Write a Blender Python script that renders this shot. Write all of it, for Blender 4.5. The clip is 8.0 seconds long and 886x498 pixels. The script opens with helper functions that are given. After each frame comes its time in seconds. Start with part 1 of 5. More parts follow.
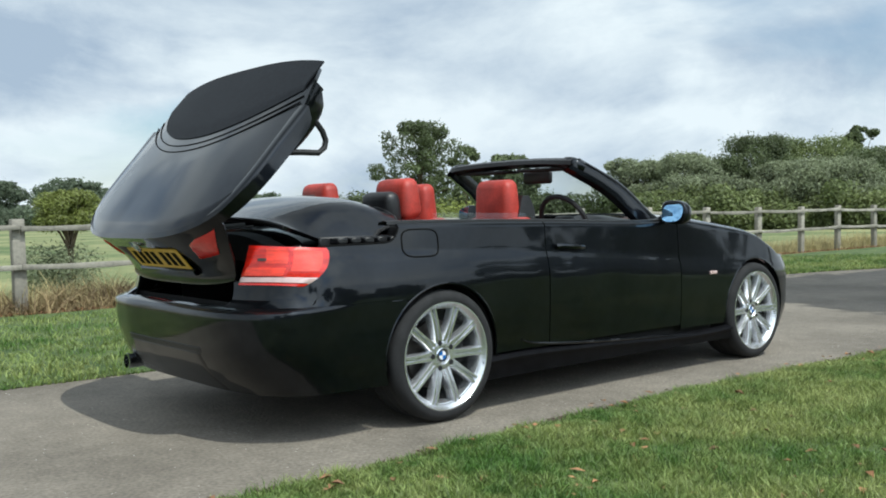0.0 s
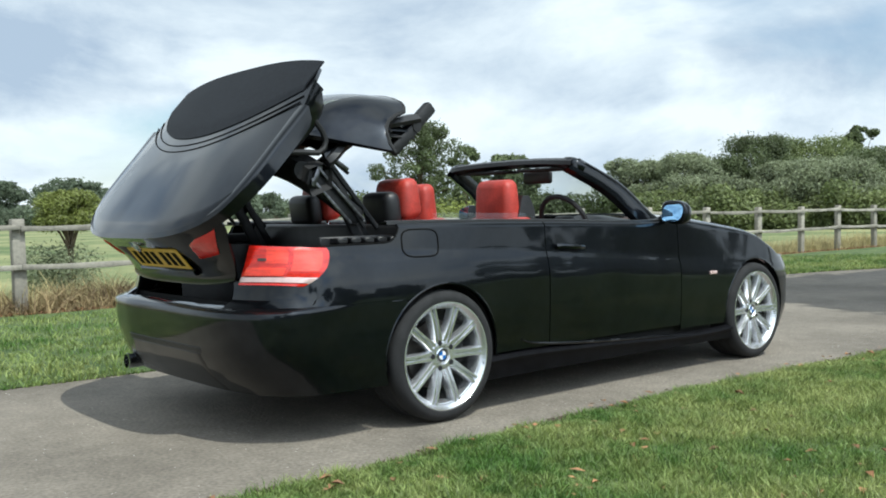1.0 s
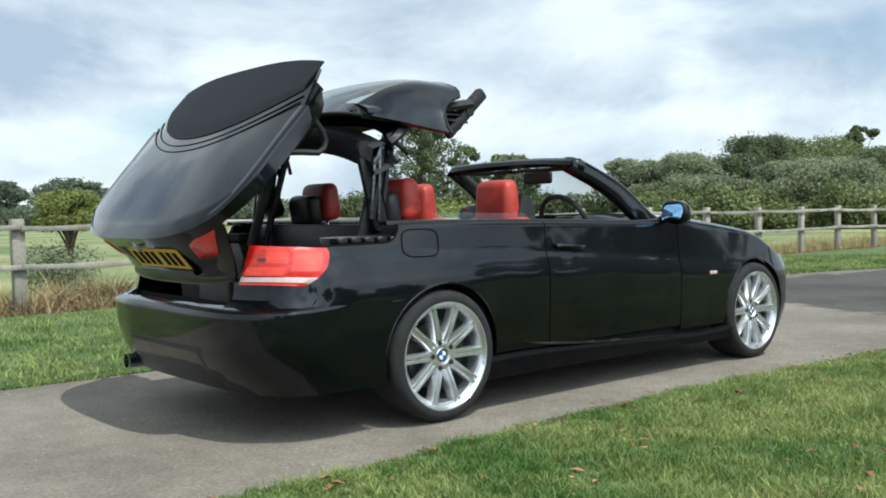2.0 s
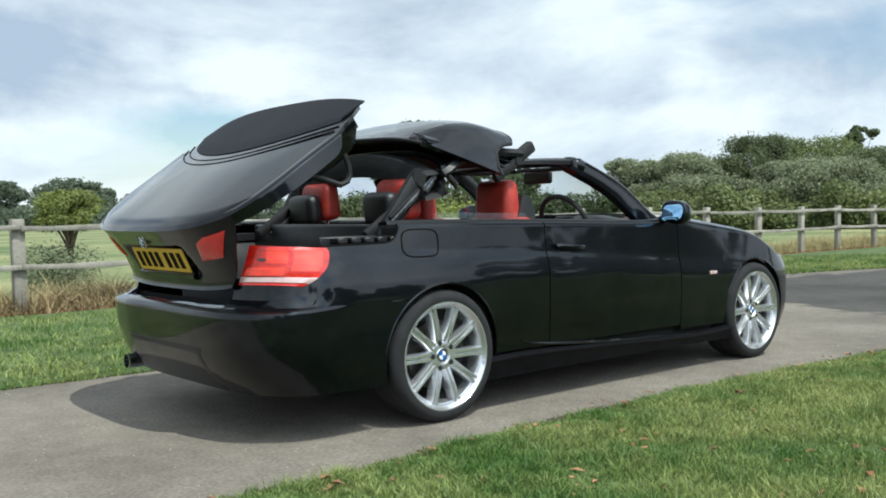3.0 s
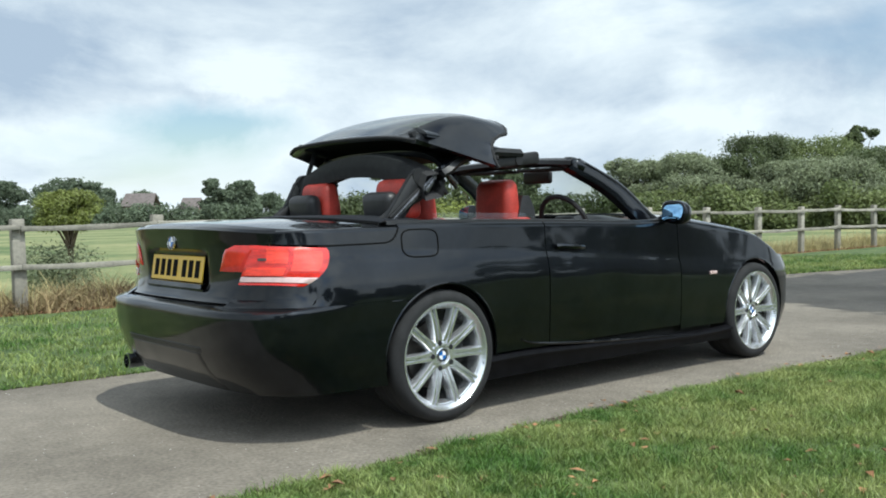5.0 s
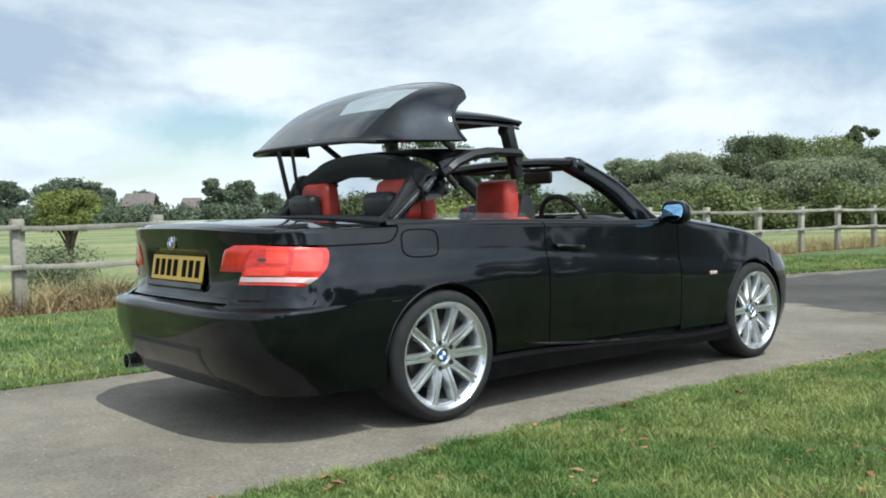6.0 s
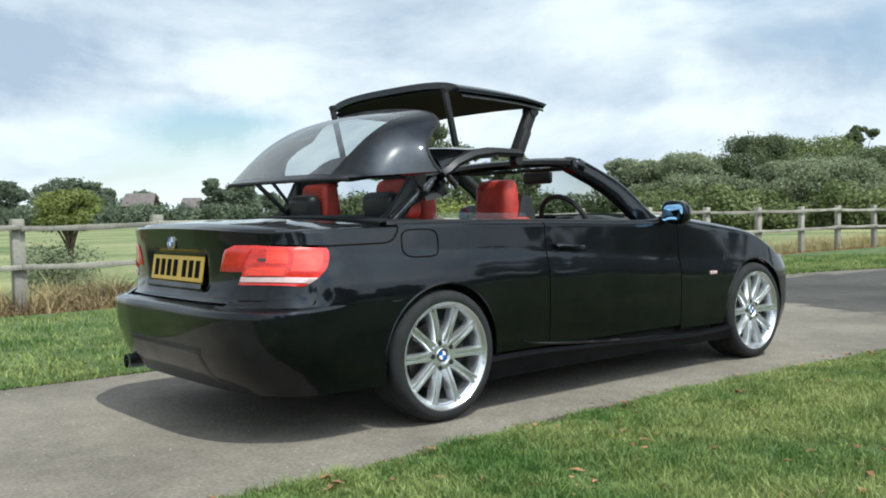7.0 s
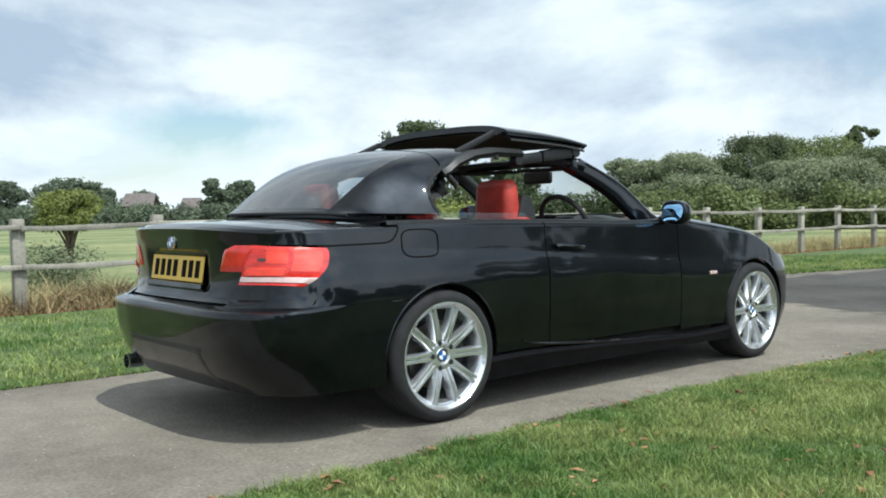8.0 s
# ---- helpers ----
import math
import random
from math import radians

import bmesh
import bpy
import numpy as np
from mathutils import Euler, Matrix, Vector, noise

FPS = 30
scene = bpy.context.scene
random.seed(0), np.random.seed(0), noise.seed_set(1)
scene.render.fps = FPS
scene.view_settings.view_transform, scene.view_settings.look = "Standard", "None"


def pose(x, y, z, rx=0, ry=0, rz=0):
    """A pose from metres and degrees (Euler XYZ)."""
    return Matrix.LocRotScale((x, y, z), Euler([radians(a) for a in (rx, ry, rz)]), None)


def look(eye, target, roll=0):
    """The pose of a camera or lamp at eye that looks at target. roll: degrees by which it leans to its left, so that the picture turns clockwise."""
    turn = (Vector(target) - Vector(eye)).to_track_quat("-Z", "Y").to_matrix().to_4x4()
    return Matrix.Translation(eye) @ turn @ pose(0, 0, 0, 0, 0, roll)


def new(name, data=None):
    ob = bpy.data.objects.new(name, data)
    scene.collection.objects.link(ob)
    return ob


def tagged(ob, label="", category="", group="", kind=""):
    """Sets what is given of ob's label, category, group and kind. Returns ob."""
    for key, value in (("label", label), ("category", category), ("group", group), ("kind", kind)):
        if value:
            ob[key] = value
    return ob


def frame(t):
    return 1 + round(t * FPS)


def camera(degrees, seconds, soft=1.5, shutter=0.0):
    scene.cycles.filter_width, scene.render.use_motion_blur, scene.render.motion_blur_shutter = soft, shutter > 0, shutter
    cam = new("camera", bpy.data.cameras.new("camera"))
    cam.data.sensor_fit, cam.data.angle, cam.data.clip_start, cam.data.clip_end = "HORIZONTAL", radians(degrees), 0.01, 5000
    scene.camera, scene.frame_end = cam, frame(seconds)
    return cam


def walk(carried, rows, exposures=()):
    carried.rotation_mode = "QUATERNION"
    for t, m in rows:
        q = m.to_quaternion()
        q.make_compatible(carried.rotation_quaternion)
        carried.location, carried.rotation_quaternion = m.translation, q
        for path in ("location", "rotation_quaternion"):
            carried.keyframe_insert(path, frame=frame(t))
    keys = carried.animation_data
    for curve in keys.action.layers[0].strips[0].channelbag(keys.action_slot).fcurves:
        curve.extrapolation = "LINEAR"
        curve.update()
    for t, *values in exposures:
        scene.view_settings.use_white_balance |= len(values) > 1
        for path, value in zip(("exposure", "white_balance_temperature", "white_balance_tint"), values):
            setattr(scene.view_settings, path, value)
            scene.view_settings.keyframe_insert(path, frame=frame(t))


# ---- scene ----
cam = camera(50.99, 8.0, soft=1.85)
yaw, tilt, lean = 49.4956, -2.2605, -0.9288
eye = Vector((-2.907, -4.2676, 1.0146))
aim = Vector((math.cos(radians(tilt)) * math.cos(radians(yaw)), math.cos(radians(tilt)) * math.sin(radians(yaw)), math.sin(radians(tilt))))
view = look(eye, eye + aim, lean)
walk(cam, [(0.0, view), (8.0, view)], exposures=[(0.0, -0.16, 6080, 3), (0.5, -0.07, 6080, 3), (1.0, 0.02, 6080, 3), (1.5, 0.02, 6080, 3), (3.5, -0.02, 6080, 3), (4.5, -0.06, 6080, 3), (6.5, 0.02, 6080, 3), (8.0, 0.02, 6080, 3)])

# ---- daylight ----
SUN = Vector((0.01, -0.54, 1.0)).normalized()
sun = new("sun", bpy.data.lights.new("sun", "SUN"))
sun.data.energy, sun.data.angle, sun.data.color = 4.3, radians(0.6), (1.0, 0.95, 0.865)
sun.matrix_basis = look(SUN * 50, (0, 0, 0))
world = bpy.data.worlds.new("sky")
scene.world = world
world.use_nodes = True
scene.view_settings.exposure = 0.0


def sky_nodes():
    """Blue summer sky with broken cloud: bright tops, grey bases."""
    tree = world.node_tree
    nodes, links = tree.nodes, tree.links
    nodes.clear()

    def node(kind, **values):
        n = nodes.new(kind)
        for key, value in values.items():
            n.inputs[key].default_value = value
        return n

    out = node("ShaderNodeOutputWorld")
    back = node("ShaderNodeBackground")
    sky = nodes.new("ShaderNodeTexSky")
    sky.sky_type, sky.sun_disc = "NISHITA", False
    sky.sun_elevation = math.asin(SUN.z)
    sky.sun_rotation = math.atan2(SUN.x, SUN.y)
    sky.air_density, sky.dust_density = 1.0, 0.6
    coord = nodes.new("ShaderNodeTexCoord")
    split = nodes.new("ShaderNodeSeparateXYZ")
    links.new(coord.outputs["Generated"], split.inputs[0])

    def mathn(op, a, b=None):
        n = nodes.new("ShaderNodeMath")
        n.operation = op
        for i, v in enumerate((a, b)):
            if v is None:
                continue
            if isinstance(v, (int, float)):
                n.inputs[i].default_value = v
            else:
                links.new(v, n.inputs[i])
        return n.outputs[0]

    up = mathn("MULTIPLY", split.outputs["Z"], 2.3)
    flat = nodes.new("ShaderNodeCombineXYZ")
    links.new(split.outputs["X"], flat.inputs[0])
    links.new(split.outputs["Y"], flat.inputs[1])
    links.new(up, flat.inputs[2])
    cover = node("ShaderNodeTexNoise", Scale=2.1, Detail=9.0, Roughness=0.52, Distortion=0.3)
    shade = node("ShaderNodeTexNoise", Scale=2.6, Detail=9.0, Roughness=0.60, Distortion=0.3)
    shift = nodes.new("ShaderNodeMapping")
    shift.inputs["Location"].default_value = (2.7, -4.4, 1.3)
    turn = nodes.new("ShaderNodeMapping")
    turn.inputs["Rotation"].default_value = (0, 0, radians(19))
    links.new(flat.outputs[0], turn.inputs["Vector"])
    links.new(turn.outputs[0], cover.inputs["Vector"])
    links.new(turn.outputs[0], shift.inputs["Vector"])
    links.new(shift.outputs[0], shade.inputs["Vector"])
    # the cloud banks over the pasture: bearing and height in radians, half sizes, whiter (+) or greyer (-)
    ahead, right = Vector((math.cos(radians(yaw)), math.sin(radians(yaw)), 0)), Vector((math.sin(radians(yaw)), -math.cos(radians(yaw)), 0))

    def along(axis):
        n = nodes.new("ShaderNodeVectorMath")
        n.operation = "DOT_PRODUCT"
        n.inputs[1].default_value = axis
        links.new(coord.outputs["Generated"], n.inputs[0])
        return n.outputs["Value"]

    ragged = node("ShaderNodeTexNoise", Scale=9.0, Detail=6.0, Roughness=0.6)
    links.new(coord.outputs["Generated"], ragged.inputs["Vector"])
    jag = nodes.new("ShaderNodeSeparateColor")
    links.new(ragged.outputs["Color"], jag.inputs[0])
    azimuth = mathn("ADD", mathn("ARCTAN2", along(right), along(ahead)), mathn("MULTIPLY", mathn("SUBTRACT", jag.outputs[0], 0.5), 0.16))
    height = mathn("ADD", mathn("ARCSINE", split.outputs["Z"]), mathn("MULTIPLY", mathn("SUBTRACT", jag.outputs[1], 0.5), 0.08))

    def bank(a, h, wide, tall, amount):
        p = mathn("POWER", mathn("ABSOLUTE", mathn("DIVIDE", mathn("SUBTRACT", azimuth, a), wide)), 2.0)
        q = mathn("POWER", mathn("ABSOLUTE", mathn("DIVIDE", mathn("SUBTRACT", height, h), tall)), 2.0)
        return mathn("MULTIPLY", mathn("EXPONENT", mathn("MULTIPLY", mathn("ADD", p, q), -1.0)), amount)

    tones = shade.outputs["Fac"]
    for b in ((-0.40, 0.18, 0.13, 0.040, -0.22), (-0.22, 0.165, 0.11, 0.034, 0.14), (-0.23, 0.122, 0.08, 0.010, -0.13), (-0.42, 0.085, 0.10, 0.022, 0.16), (-0.13, 0.08, 0.08, 0.022, 0.12),
              (-0.02, 0.22, 0.10, 0.026, -0.05), (0.09, 0.14, 0.15, 0.034, -0.12), (0.26, 0.135, 0.05, 0.022, 0.16), (0.31, 0.195, 0.14, 0.016, 0.05), (0.38, 0.155, 0.12, 0.034, -0.06), (0.31, 0.095, 0.15, 0.014, 0.12)):
        tones = mathn("ADD", tones, bank(*b))
    covered = mathn("ADD", cover.outputs["Fac"], mathn("ADD", bank(-0.24, 0.098, 0.08, 0.022, -0.16), bank(0.0, 0.12, 0.7, 0.16, 0.04)))
    ramp = nodes.new("ShaderNodeValToRGB")
    ramp.color_ramp.elements[0].position, ramp.color_ramp.elements[1].position = 0.29, 0.46
    links.new(covered, ramp.inputs["Fac"])
    tone = nodes.new("ShaderNodeValToRGB")
    tone.color_ramp.elements[0].position, tone.color_ramp.elements[1].position = 0.31, 0.58
    tone.color_ramp.elements[0].color = (0.57, 0.67, 0.82, 1)
    tone.color_ramp.elements[1].color = (1.13, 1.18, 1.22, 1)
    links.new(tones, tone.inputs["Fac"])
    glow = nodes.new("ShaderNodeVectorMath")
    glow.operation = "SCALE"
    glow.inputs["Scale"].default_value = 1.0
    links.new(tone.outputs["Color"], glow.inputs[0])
    blue = nodes.new("ShaderNodeVectorMath")
    blue.operation = "SCALE"
    blue.inputs["Scale"].default_value = 0.145
    links.new(sky.outputs["Color"], blue.inputs[0])
    mix = nodes.new("ShaderNodeMix")
    mix.data_type = "RGBA"
    links.new(ramp.outputs["Color"], mix.inputs["Factor"])
    links.new(blue.outputs[0], mix.inputs["A"])
    links.new(glow.outputs[0], mix.inputs["B"])
    links.new(mix.outputs["Result"], back.inputs["Color"])
    # added glow below the sun brightens the car's reflections; overhead dimmed to deepen shadows
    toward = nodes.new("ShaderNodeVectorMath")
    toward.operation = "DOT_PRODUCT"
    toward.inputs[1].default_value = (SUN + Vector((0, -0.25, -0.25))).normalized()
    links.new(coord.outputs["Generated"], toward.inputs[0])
    added_glow = mathn("POWER", mathn("MAXIMUM", toward.outputs["Value"], 0.0), 3.0)
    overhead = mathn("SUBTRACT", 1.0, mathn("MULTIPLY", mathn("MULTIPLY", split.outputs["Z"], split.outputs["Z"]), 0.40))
    links.new(mathn("MULTIPLY", mathn("ADD", mathn("MULTIPLY", added_glow, 2.1), 0.88), overhead), back.inputs["Strength"])
    links.new(back.outputs[0], out.inputs["Surface"])


sky_nodes()

# ---- materials ----


def material(name, colour, rough=0.5, metal=0.0, vary=0.0, scale=8.0, second=None, bump=0.0, bump_scale=60.0, coat=0.0, spec=0.5,
             island=0.0, stretch=(1, 1, 1), random_tint=0.0, translucent=0.0, speck=0.0):
    """A surface with colour variation at two scales and a fine relief, in object space."""
    m = bpy.data.materials.new(name)
    m.use_nodes = True
    nodes, links = m.node_tree.nodes, m.node_tree.links
    b = nodes["Principled BSDF"]
    b.inputs["Base Color"].default_value = (*colour, 1)
    b.inputs["Roughness"].default_value = rough
    b.inputs["Metallic"].default_value = metal
    b.inputs["Coat Weight"].default_value = coat
    b.inputs["Coat Roughness"].default_value = 0.02
    b.inputs["Coat IOR"].default_value = 1.37
    b.inputs["Specular IOR Level"].default_value = spec
    coord = nodes.new("ShaderNodeTexCoord")
    mp = nodes.new("ShaderNodeMapping")
    mp.inputs["Scale"].default_value = stretch
    links.new(coord.outputs["Object"], mp.inputs["Vector"])
    colour_out = None
    if vary > 0 or second:
        n1 = nodes.new("ShaderNodeTexNoise")
        n1.inputs["Scale"].default_value, n1.inputs["Detail"].default_value = scale, 8.0
        n2 = nodes.new("ShaderNodeTexNoise")
        n2.inputs["Scale"].default_value, n2.inputs["Detail"].default_value = scale * 9, 4.0
        for n in (n1, n2):
            links.new(mp.outputs[0], n.inputs["Vector"])
        add = nodes.new("ShaderNodeMath")
        add.operation = "MULTIPLY_ADD"
        add.inputs[1].default_value, add.inputs[2].default_value = 0.45, -0.22
        links.new(n2.outputs["Fac"], add.inputs[0])
        total = nodes.new("ShaderNodeMath")
        total.operation = "ADD"
        links.new(n1.outputs["Fac"], total.inputs[0])
        links.new(add.outputs[0], total.inputs[1])
        ramp = nodes.new("ShaderNodeValToRGB")
        ramp.color_ramp.elements[0].position, ramp.color_ramp.elements[1].position = 0.34, 0.66
        other = second or colour
        ramp.color_ramp.elements[0].color = (*[c * (1 - vary) for c in colour], 1)
        ramp.color_ramp.elements[1].color = (*[min(1, c * (1 + vary)) for c in other], 1)
        links.new(total.outputs[0], ramp.inputs["Fac"])
        colour_out = ramp.outputs["Color"]
    if island or random_tint:
        if island:
            g = nodes.new("ShaderNodeNewGeometry")
            src = g.outputs["Random Per Island"]
        else:
            g = nodes.new("ShaderNodeObjectInfo")
            src = g.outputs["Random"]
        amount = island or random_tint
        mr = nodes.new("ShaderNodeMapRange")
        mr.inputs["To Min"].default_value, mr.inputs["To Max"].default_value = 1 - amount, 1 + amount
        links.new(src, mr.inputs["Value"])
        hsv = nodes.new("ShaderNodeHueSaturation")
        hsv.inputs["Color"].default_value = (*colour, 1)
        if colour_out:
            links.new(colour_out, hsv.inputs["Color"])
        links.new(mr.outputs[0], hsv.inputs["Value"])
        colour_out = hsv.outputs["Color"]
    if colour_out:
        links.new(colour_out, b.inputs["Base Color"])
    if bump > 0:
        n3 = nodes.new("ShaderNodeTexNoise")
        n3.inputs["Scale"].default_value, n3.inputs["Detail"].default_value = bump_scale, 6.0
        links.new(mp.outputs[0], n3.inputs["Vector"])
        bp = nodes.new("ShaderNodeBump")
        bp.inputs["Strength"].default_value, bp.inputs["Distance"].default_value = 1.0, bump
        links.new(n3.outputs["Fac"], bp.inputs["Height"])
        links.new(bp.outputs[0], b.inputs["Normal"])
        if speck:
            mr = nodes.new("ShaderNodeMapRange")
            mr.inputs["From Min"].default_value, mr.inputs["From Max"].default_value = 0.3, 0.7
            mr.inputs["To Min"].default_value, mr.inputs["To Max"].default_value = 1 - speck, 1 + speck
            links.new(n3.outputs["Fac"], mr.inputs["Value"])
            hs = nodes.new("ShaderNodeHueSaturation")
            links.new(colour_out, hs.inputs["Color"])
            links.new(mr.outputs[0], hs.inputs["Value"])
            links.new(hs.outputs["Color"], b.inputs["Base Color"])
    if translucent > 0:
        tr = nodes.new("ShaderNodeBsdfTranslucent")
        mx = nodes.new("ShaderNodeMixShader")
        mx.inputs[0].default_value = translucent
        tr.inputs["Color"].default_value = (*[min(1, c * 1.3) for c in colour], 1)
        if colour_out:
            links.new(colour_out, tr.inputs["Color"])
        links.new(b.outputs[0], mx.inputs[1])
        links.new(tr.outputs[0], mx.inputs[2])
        links.new(mx.outputs[0], nodes["Material Output"].inputs["Surface"])
    return m


def glass_material(name, tint, rough=0.0, base=0.06):
    """Thin glass: mostly clear, with a true gloss."""
    m = bpy.data.materials.new(name)
    m.use_nodes = True
    nodes, links = m.node_tree.nodes, m.node_tree.links
    nodes.remove(nodes["Principled BSDF"])
    tr = nodes.new("ShaderNodeBsdfTransparent")
    tr.inputs["Color"].default_value = (*tint, 1)
    gl = nodes.new("ShaderNodeBsdfGlossy")
    gl.inputs["Roughness"].default_value = rough
    lw = nodes.new("ShaderNodeLayerWeight")
    lw.inputs["Blend"].default_value = 0.5
    pw = nodes.new("ShaderNodeMath")
    pw.operation = "POWER"
    pw.inputs[1].default_value = 4.5
    links.new(lw.outputs["Facing"], pw.inputs[0])
    fr = nodes.new("ShaderNodeMath")
    fr.operation = "MULTIPLY_ADD"
    fr.inputs[1].default_value, fr.inputs[2].default_value = 0.88, base
    links.new(pw.outputs[0], fr.inputs[0])
    mx = nodes.new("ShaderNodeMixShader")
    links.new(fr.outputs[0], mx.inputs[0])
    links.new(tr.outputs[0], mx.inputs[1])
    links.new(gl.outputs[0], mx.inputs[2])
    links.new(mx.outputs[0], nodes["Material Output"].inputs["Surface"])
    return m


PAINT = material("black_metallic_paint", (0.009, 0.0105, 0.0135), 0.38, 0.85, 0.25, 3.0, coat=1.0, spec=0.05)


def wavy(m, scale, depth):
    """Slow undulation of pressed sheet metal, seen in what it mirrors."""
    nodes, links = m.node_tree.nodes, m.node_tree.links
    b = nodes["Principled BSDF"]
    b.inputs["Coat IOR"].default_value = 1.38
    b.inputs["Coat Roughness"].default_value = 0.06
    coord = nodes.new("ShaderNodeTexCoord")
    noise = nodes.new("ShaderNodeTexNoise")
    noise.inputs["Scale"].default_value, noise.inputs["Detail"].default_value = scale, 0.6
    noise.inputs["Distortion"].default_value = 0.6
    bp = nodes.new("ShaderNodeBump")
    bp.inputs["Strength"].default_value, bp.inputs["Distance"].default_value = 1.0, depth
    links.new(coord.outputs["Object"], noise.inputs["Vector"])
    links.new(noise.outputs["Fac"], bp.inputs["Height"])
    links.new(bp.outputs[0], b.inputs["Normal"])
    links.new(bp.outputs[0], b.inputs["Coat Normal"])


wavy(PAINT, 2.6, 0.010)
TRIM = material("black_plastic", (0.012, 0.012, 0.013), 0.45, 0, 0.3, 20, bump=0.0004, bump_scale=300)
RUBBER = material("tyre_rubber", (0.011, 0.011, 0.012), 0.85, 0, 0.35, 12, bump=0.0006, bump_scale=200)
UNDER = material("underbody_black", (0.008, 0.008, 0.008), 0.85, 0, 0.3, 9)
ALLOY = material("silver_alloy", (0.66, 0.67, 0.69), 0.25, 0.85, 0.06, 30)
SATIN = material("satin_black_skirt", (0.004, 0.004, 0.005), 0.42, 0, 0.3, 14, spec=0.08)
STEEL = material("brake_steel", (0.10, 0.09, 0.085), 0.5, 0.8, 0.2, 40)
CHROME = material("chrome", (0.8, 0.82, 0.85), 0.08, 1.0)
RED_LENS = material("red_lens", (0.60, 0.018, 0.010), 0.12, 0, 0.28, 14, coat=1.0, bump=0.0012, bump_scale=70, stretch=(1, 1, 5))
GLOW_LENS = material("orange_red_lens", (0.85, 0.045, 0.018), 0.12, 0, 0.2, 22, coat=1.0, bump=0.001, bump_scale=90, stretch=(1, 1, 5))
DEEP_LENS = material("deep_red_lens", (0.60, 0.020, 0.012), 0.12, 0, 0.12, 25, coat=1.0)
CLEAR_LENS = material("clear_lens", (0.66, 0.47, 0.45), 0.15, 0.2, 0.08, 40, coat=1.0)
LEATHER = material("red_leather", (0.36, 0.034, 0.022), 0.5, 0, 0.25, 9, bump=0.0008, bump_scale=260)
DARK_LEATHER = material("black_leather", (0.015, 0.015, 0.016), 0.45, 0, 0.3, 16, bump=0.0008, bump_scale=260)
CLOTH = material("black_soft_panel", (0.012, 0.0135, 0.017), 0.7, 0, 0.3, 60, bump=0.0006, bump_scale=500, spec=0.2)
HEADLINER = material("grey_headliner", (0.018, 0.018, 0.019), 0.9, 0, 0.2, 30)
PLATE = material("yellow_plate", (0.62, 0.39, 0.03), 0.35, 0, 0.08, 20)
INK = material("black_ink", (0.006, 0.006, 0.006), 0.9, spec=0.1)
BLUE = material("blue_enamel", (0.02, 0.13, 0.42), 0.2, coat=1.0)
WHITE = material("white_enamel", (0.75, 0.76, 0.78), 0.25, coat=1.0)
ARM = material("dark_steel_arm", (0.010, 0.010, 0.011), 0.6, 0.1, 0.3, 30)
OILED = material("oiled_steel", (0.16, 0.16, 0.17), 0.32, 0.9, 0.4, 45)
GLASS = glass_material("clear_glass", (0.86, 0.90, 0.89))
TINTED = glass_material("tinted_glass", (0.58, 0.64, 0.65), base=0.20)
MIRROR = material("mirror_glass", (0.38, 0.66, 0.95), 0.02, 1.0)
ASPHALT = material("grey_asphalt", (0.148, 0.129, 0.104), 0.92, 0, 0.16, 0.9, second=(0.174, 0.153, 0.125), bump=0.006, bump_scale=55, speck=0.28)
SOIL = material("lawn_soil", (0.045, 0.085, 0.018), 0.95, 0, 0.25, 2.6, second=(0.080, 0.108, 0.034), bump=0.01, bump_scale=30)
BLADE = material("grass_blade", (0.100, 0.212, 0.036), 0.55, 0, 0.25, 1.3, second=(0.235, 0.268, 0.090), island=0.5, translucent=0.35)
BRAMBLE = material("dry_bramble", (0.16, 0.095, 0.055), 0.9, 0, 0.35, 1.2, second=(0.26, 0.20, 0.10), island=0.4)
STRAW = material("dry_grass", (0.40, 0.34, 0.17), 0.8, 0, 0.3, 1.5, island=0.3, translucent=0.25)
FIELD = material("pasture", (0.108, 0.165, 0.050), 0.95, 0, 0.3, 0.22, second=(0.19, 0.19, 0.085), bump=0.02, bump_scale=5)
OAK = material("weathered_oak", (0.27, 0.25, 0.21), 0.85, 0, 0.3, 3.0, stretch=(1, 1, 1), bump=0.003, bump_scale=60, random_tint=0.15)
BARK = material("bark", (0.10, 0.075, 0.05), 0.95, 0, 0.35, 6, bump=0.02, bump_scale=25)
LEAF = material("green_leaf", (0.135, 0.175, 0.06), 0.6, 0, 0.2, 0.5, second=(0.17, 0.20, 0.075), island=0.4, translucent=0.4)
# distance haze is mixed into this leaf colour: bluer than LEAF
HAZED_LEAF = material("hazed_leaf", (0.125, 0.158, 0.10), 0.7, 0, 0.25, 0.2, island=0.3, translucent=0.45)
LEAF_DARK = material("dark_leaf", (0.098, 0.125, 0.052), 0.6, 0, 0.25, 0.5, island=0.4, translucent=0.4)
LEAF_GREY = material("grey_green_leaf", (0.205, 0.235, 0.135), 0.6, 0, 0.2, 0.5, island=0.35, translucent=0.4)
LEAF_YELLOW = material("yellow_green_leaf", (0.185, 0.215, 0.05), 0.5, 0, 0.2, 0.5, island=0.35, translucent=0.3)
BRICK = material("red_brick", (0.20, 0.11, 0.085), 0.9, 0, 0.25, 4)
ROOFTILE = material("brown_roof_tile", (0.125, 0.105, 0.10), 0.9, 0, 0.25, 3)
CHIP = material("pale_stone", (0.45, 0.43, 0.40), 0.8, 0, 0.2, 30, island=0.3)
FALLEN = material("fallen_leaf", (0.24, 0.12, 0.055), 0.7, 0, 0.3, 30, island=0.4)

# ---- mesh helpers ----


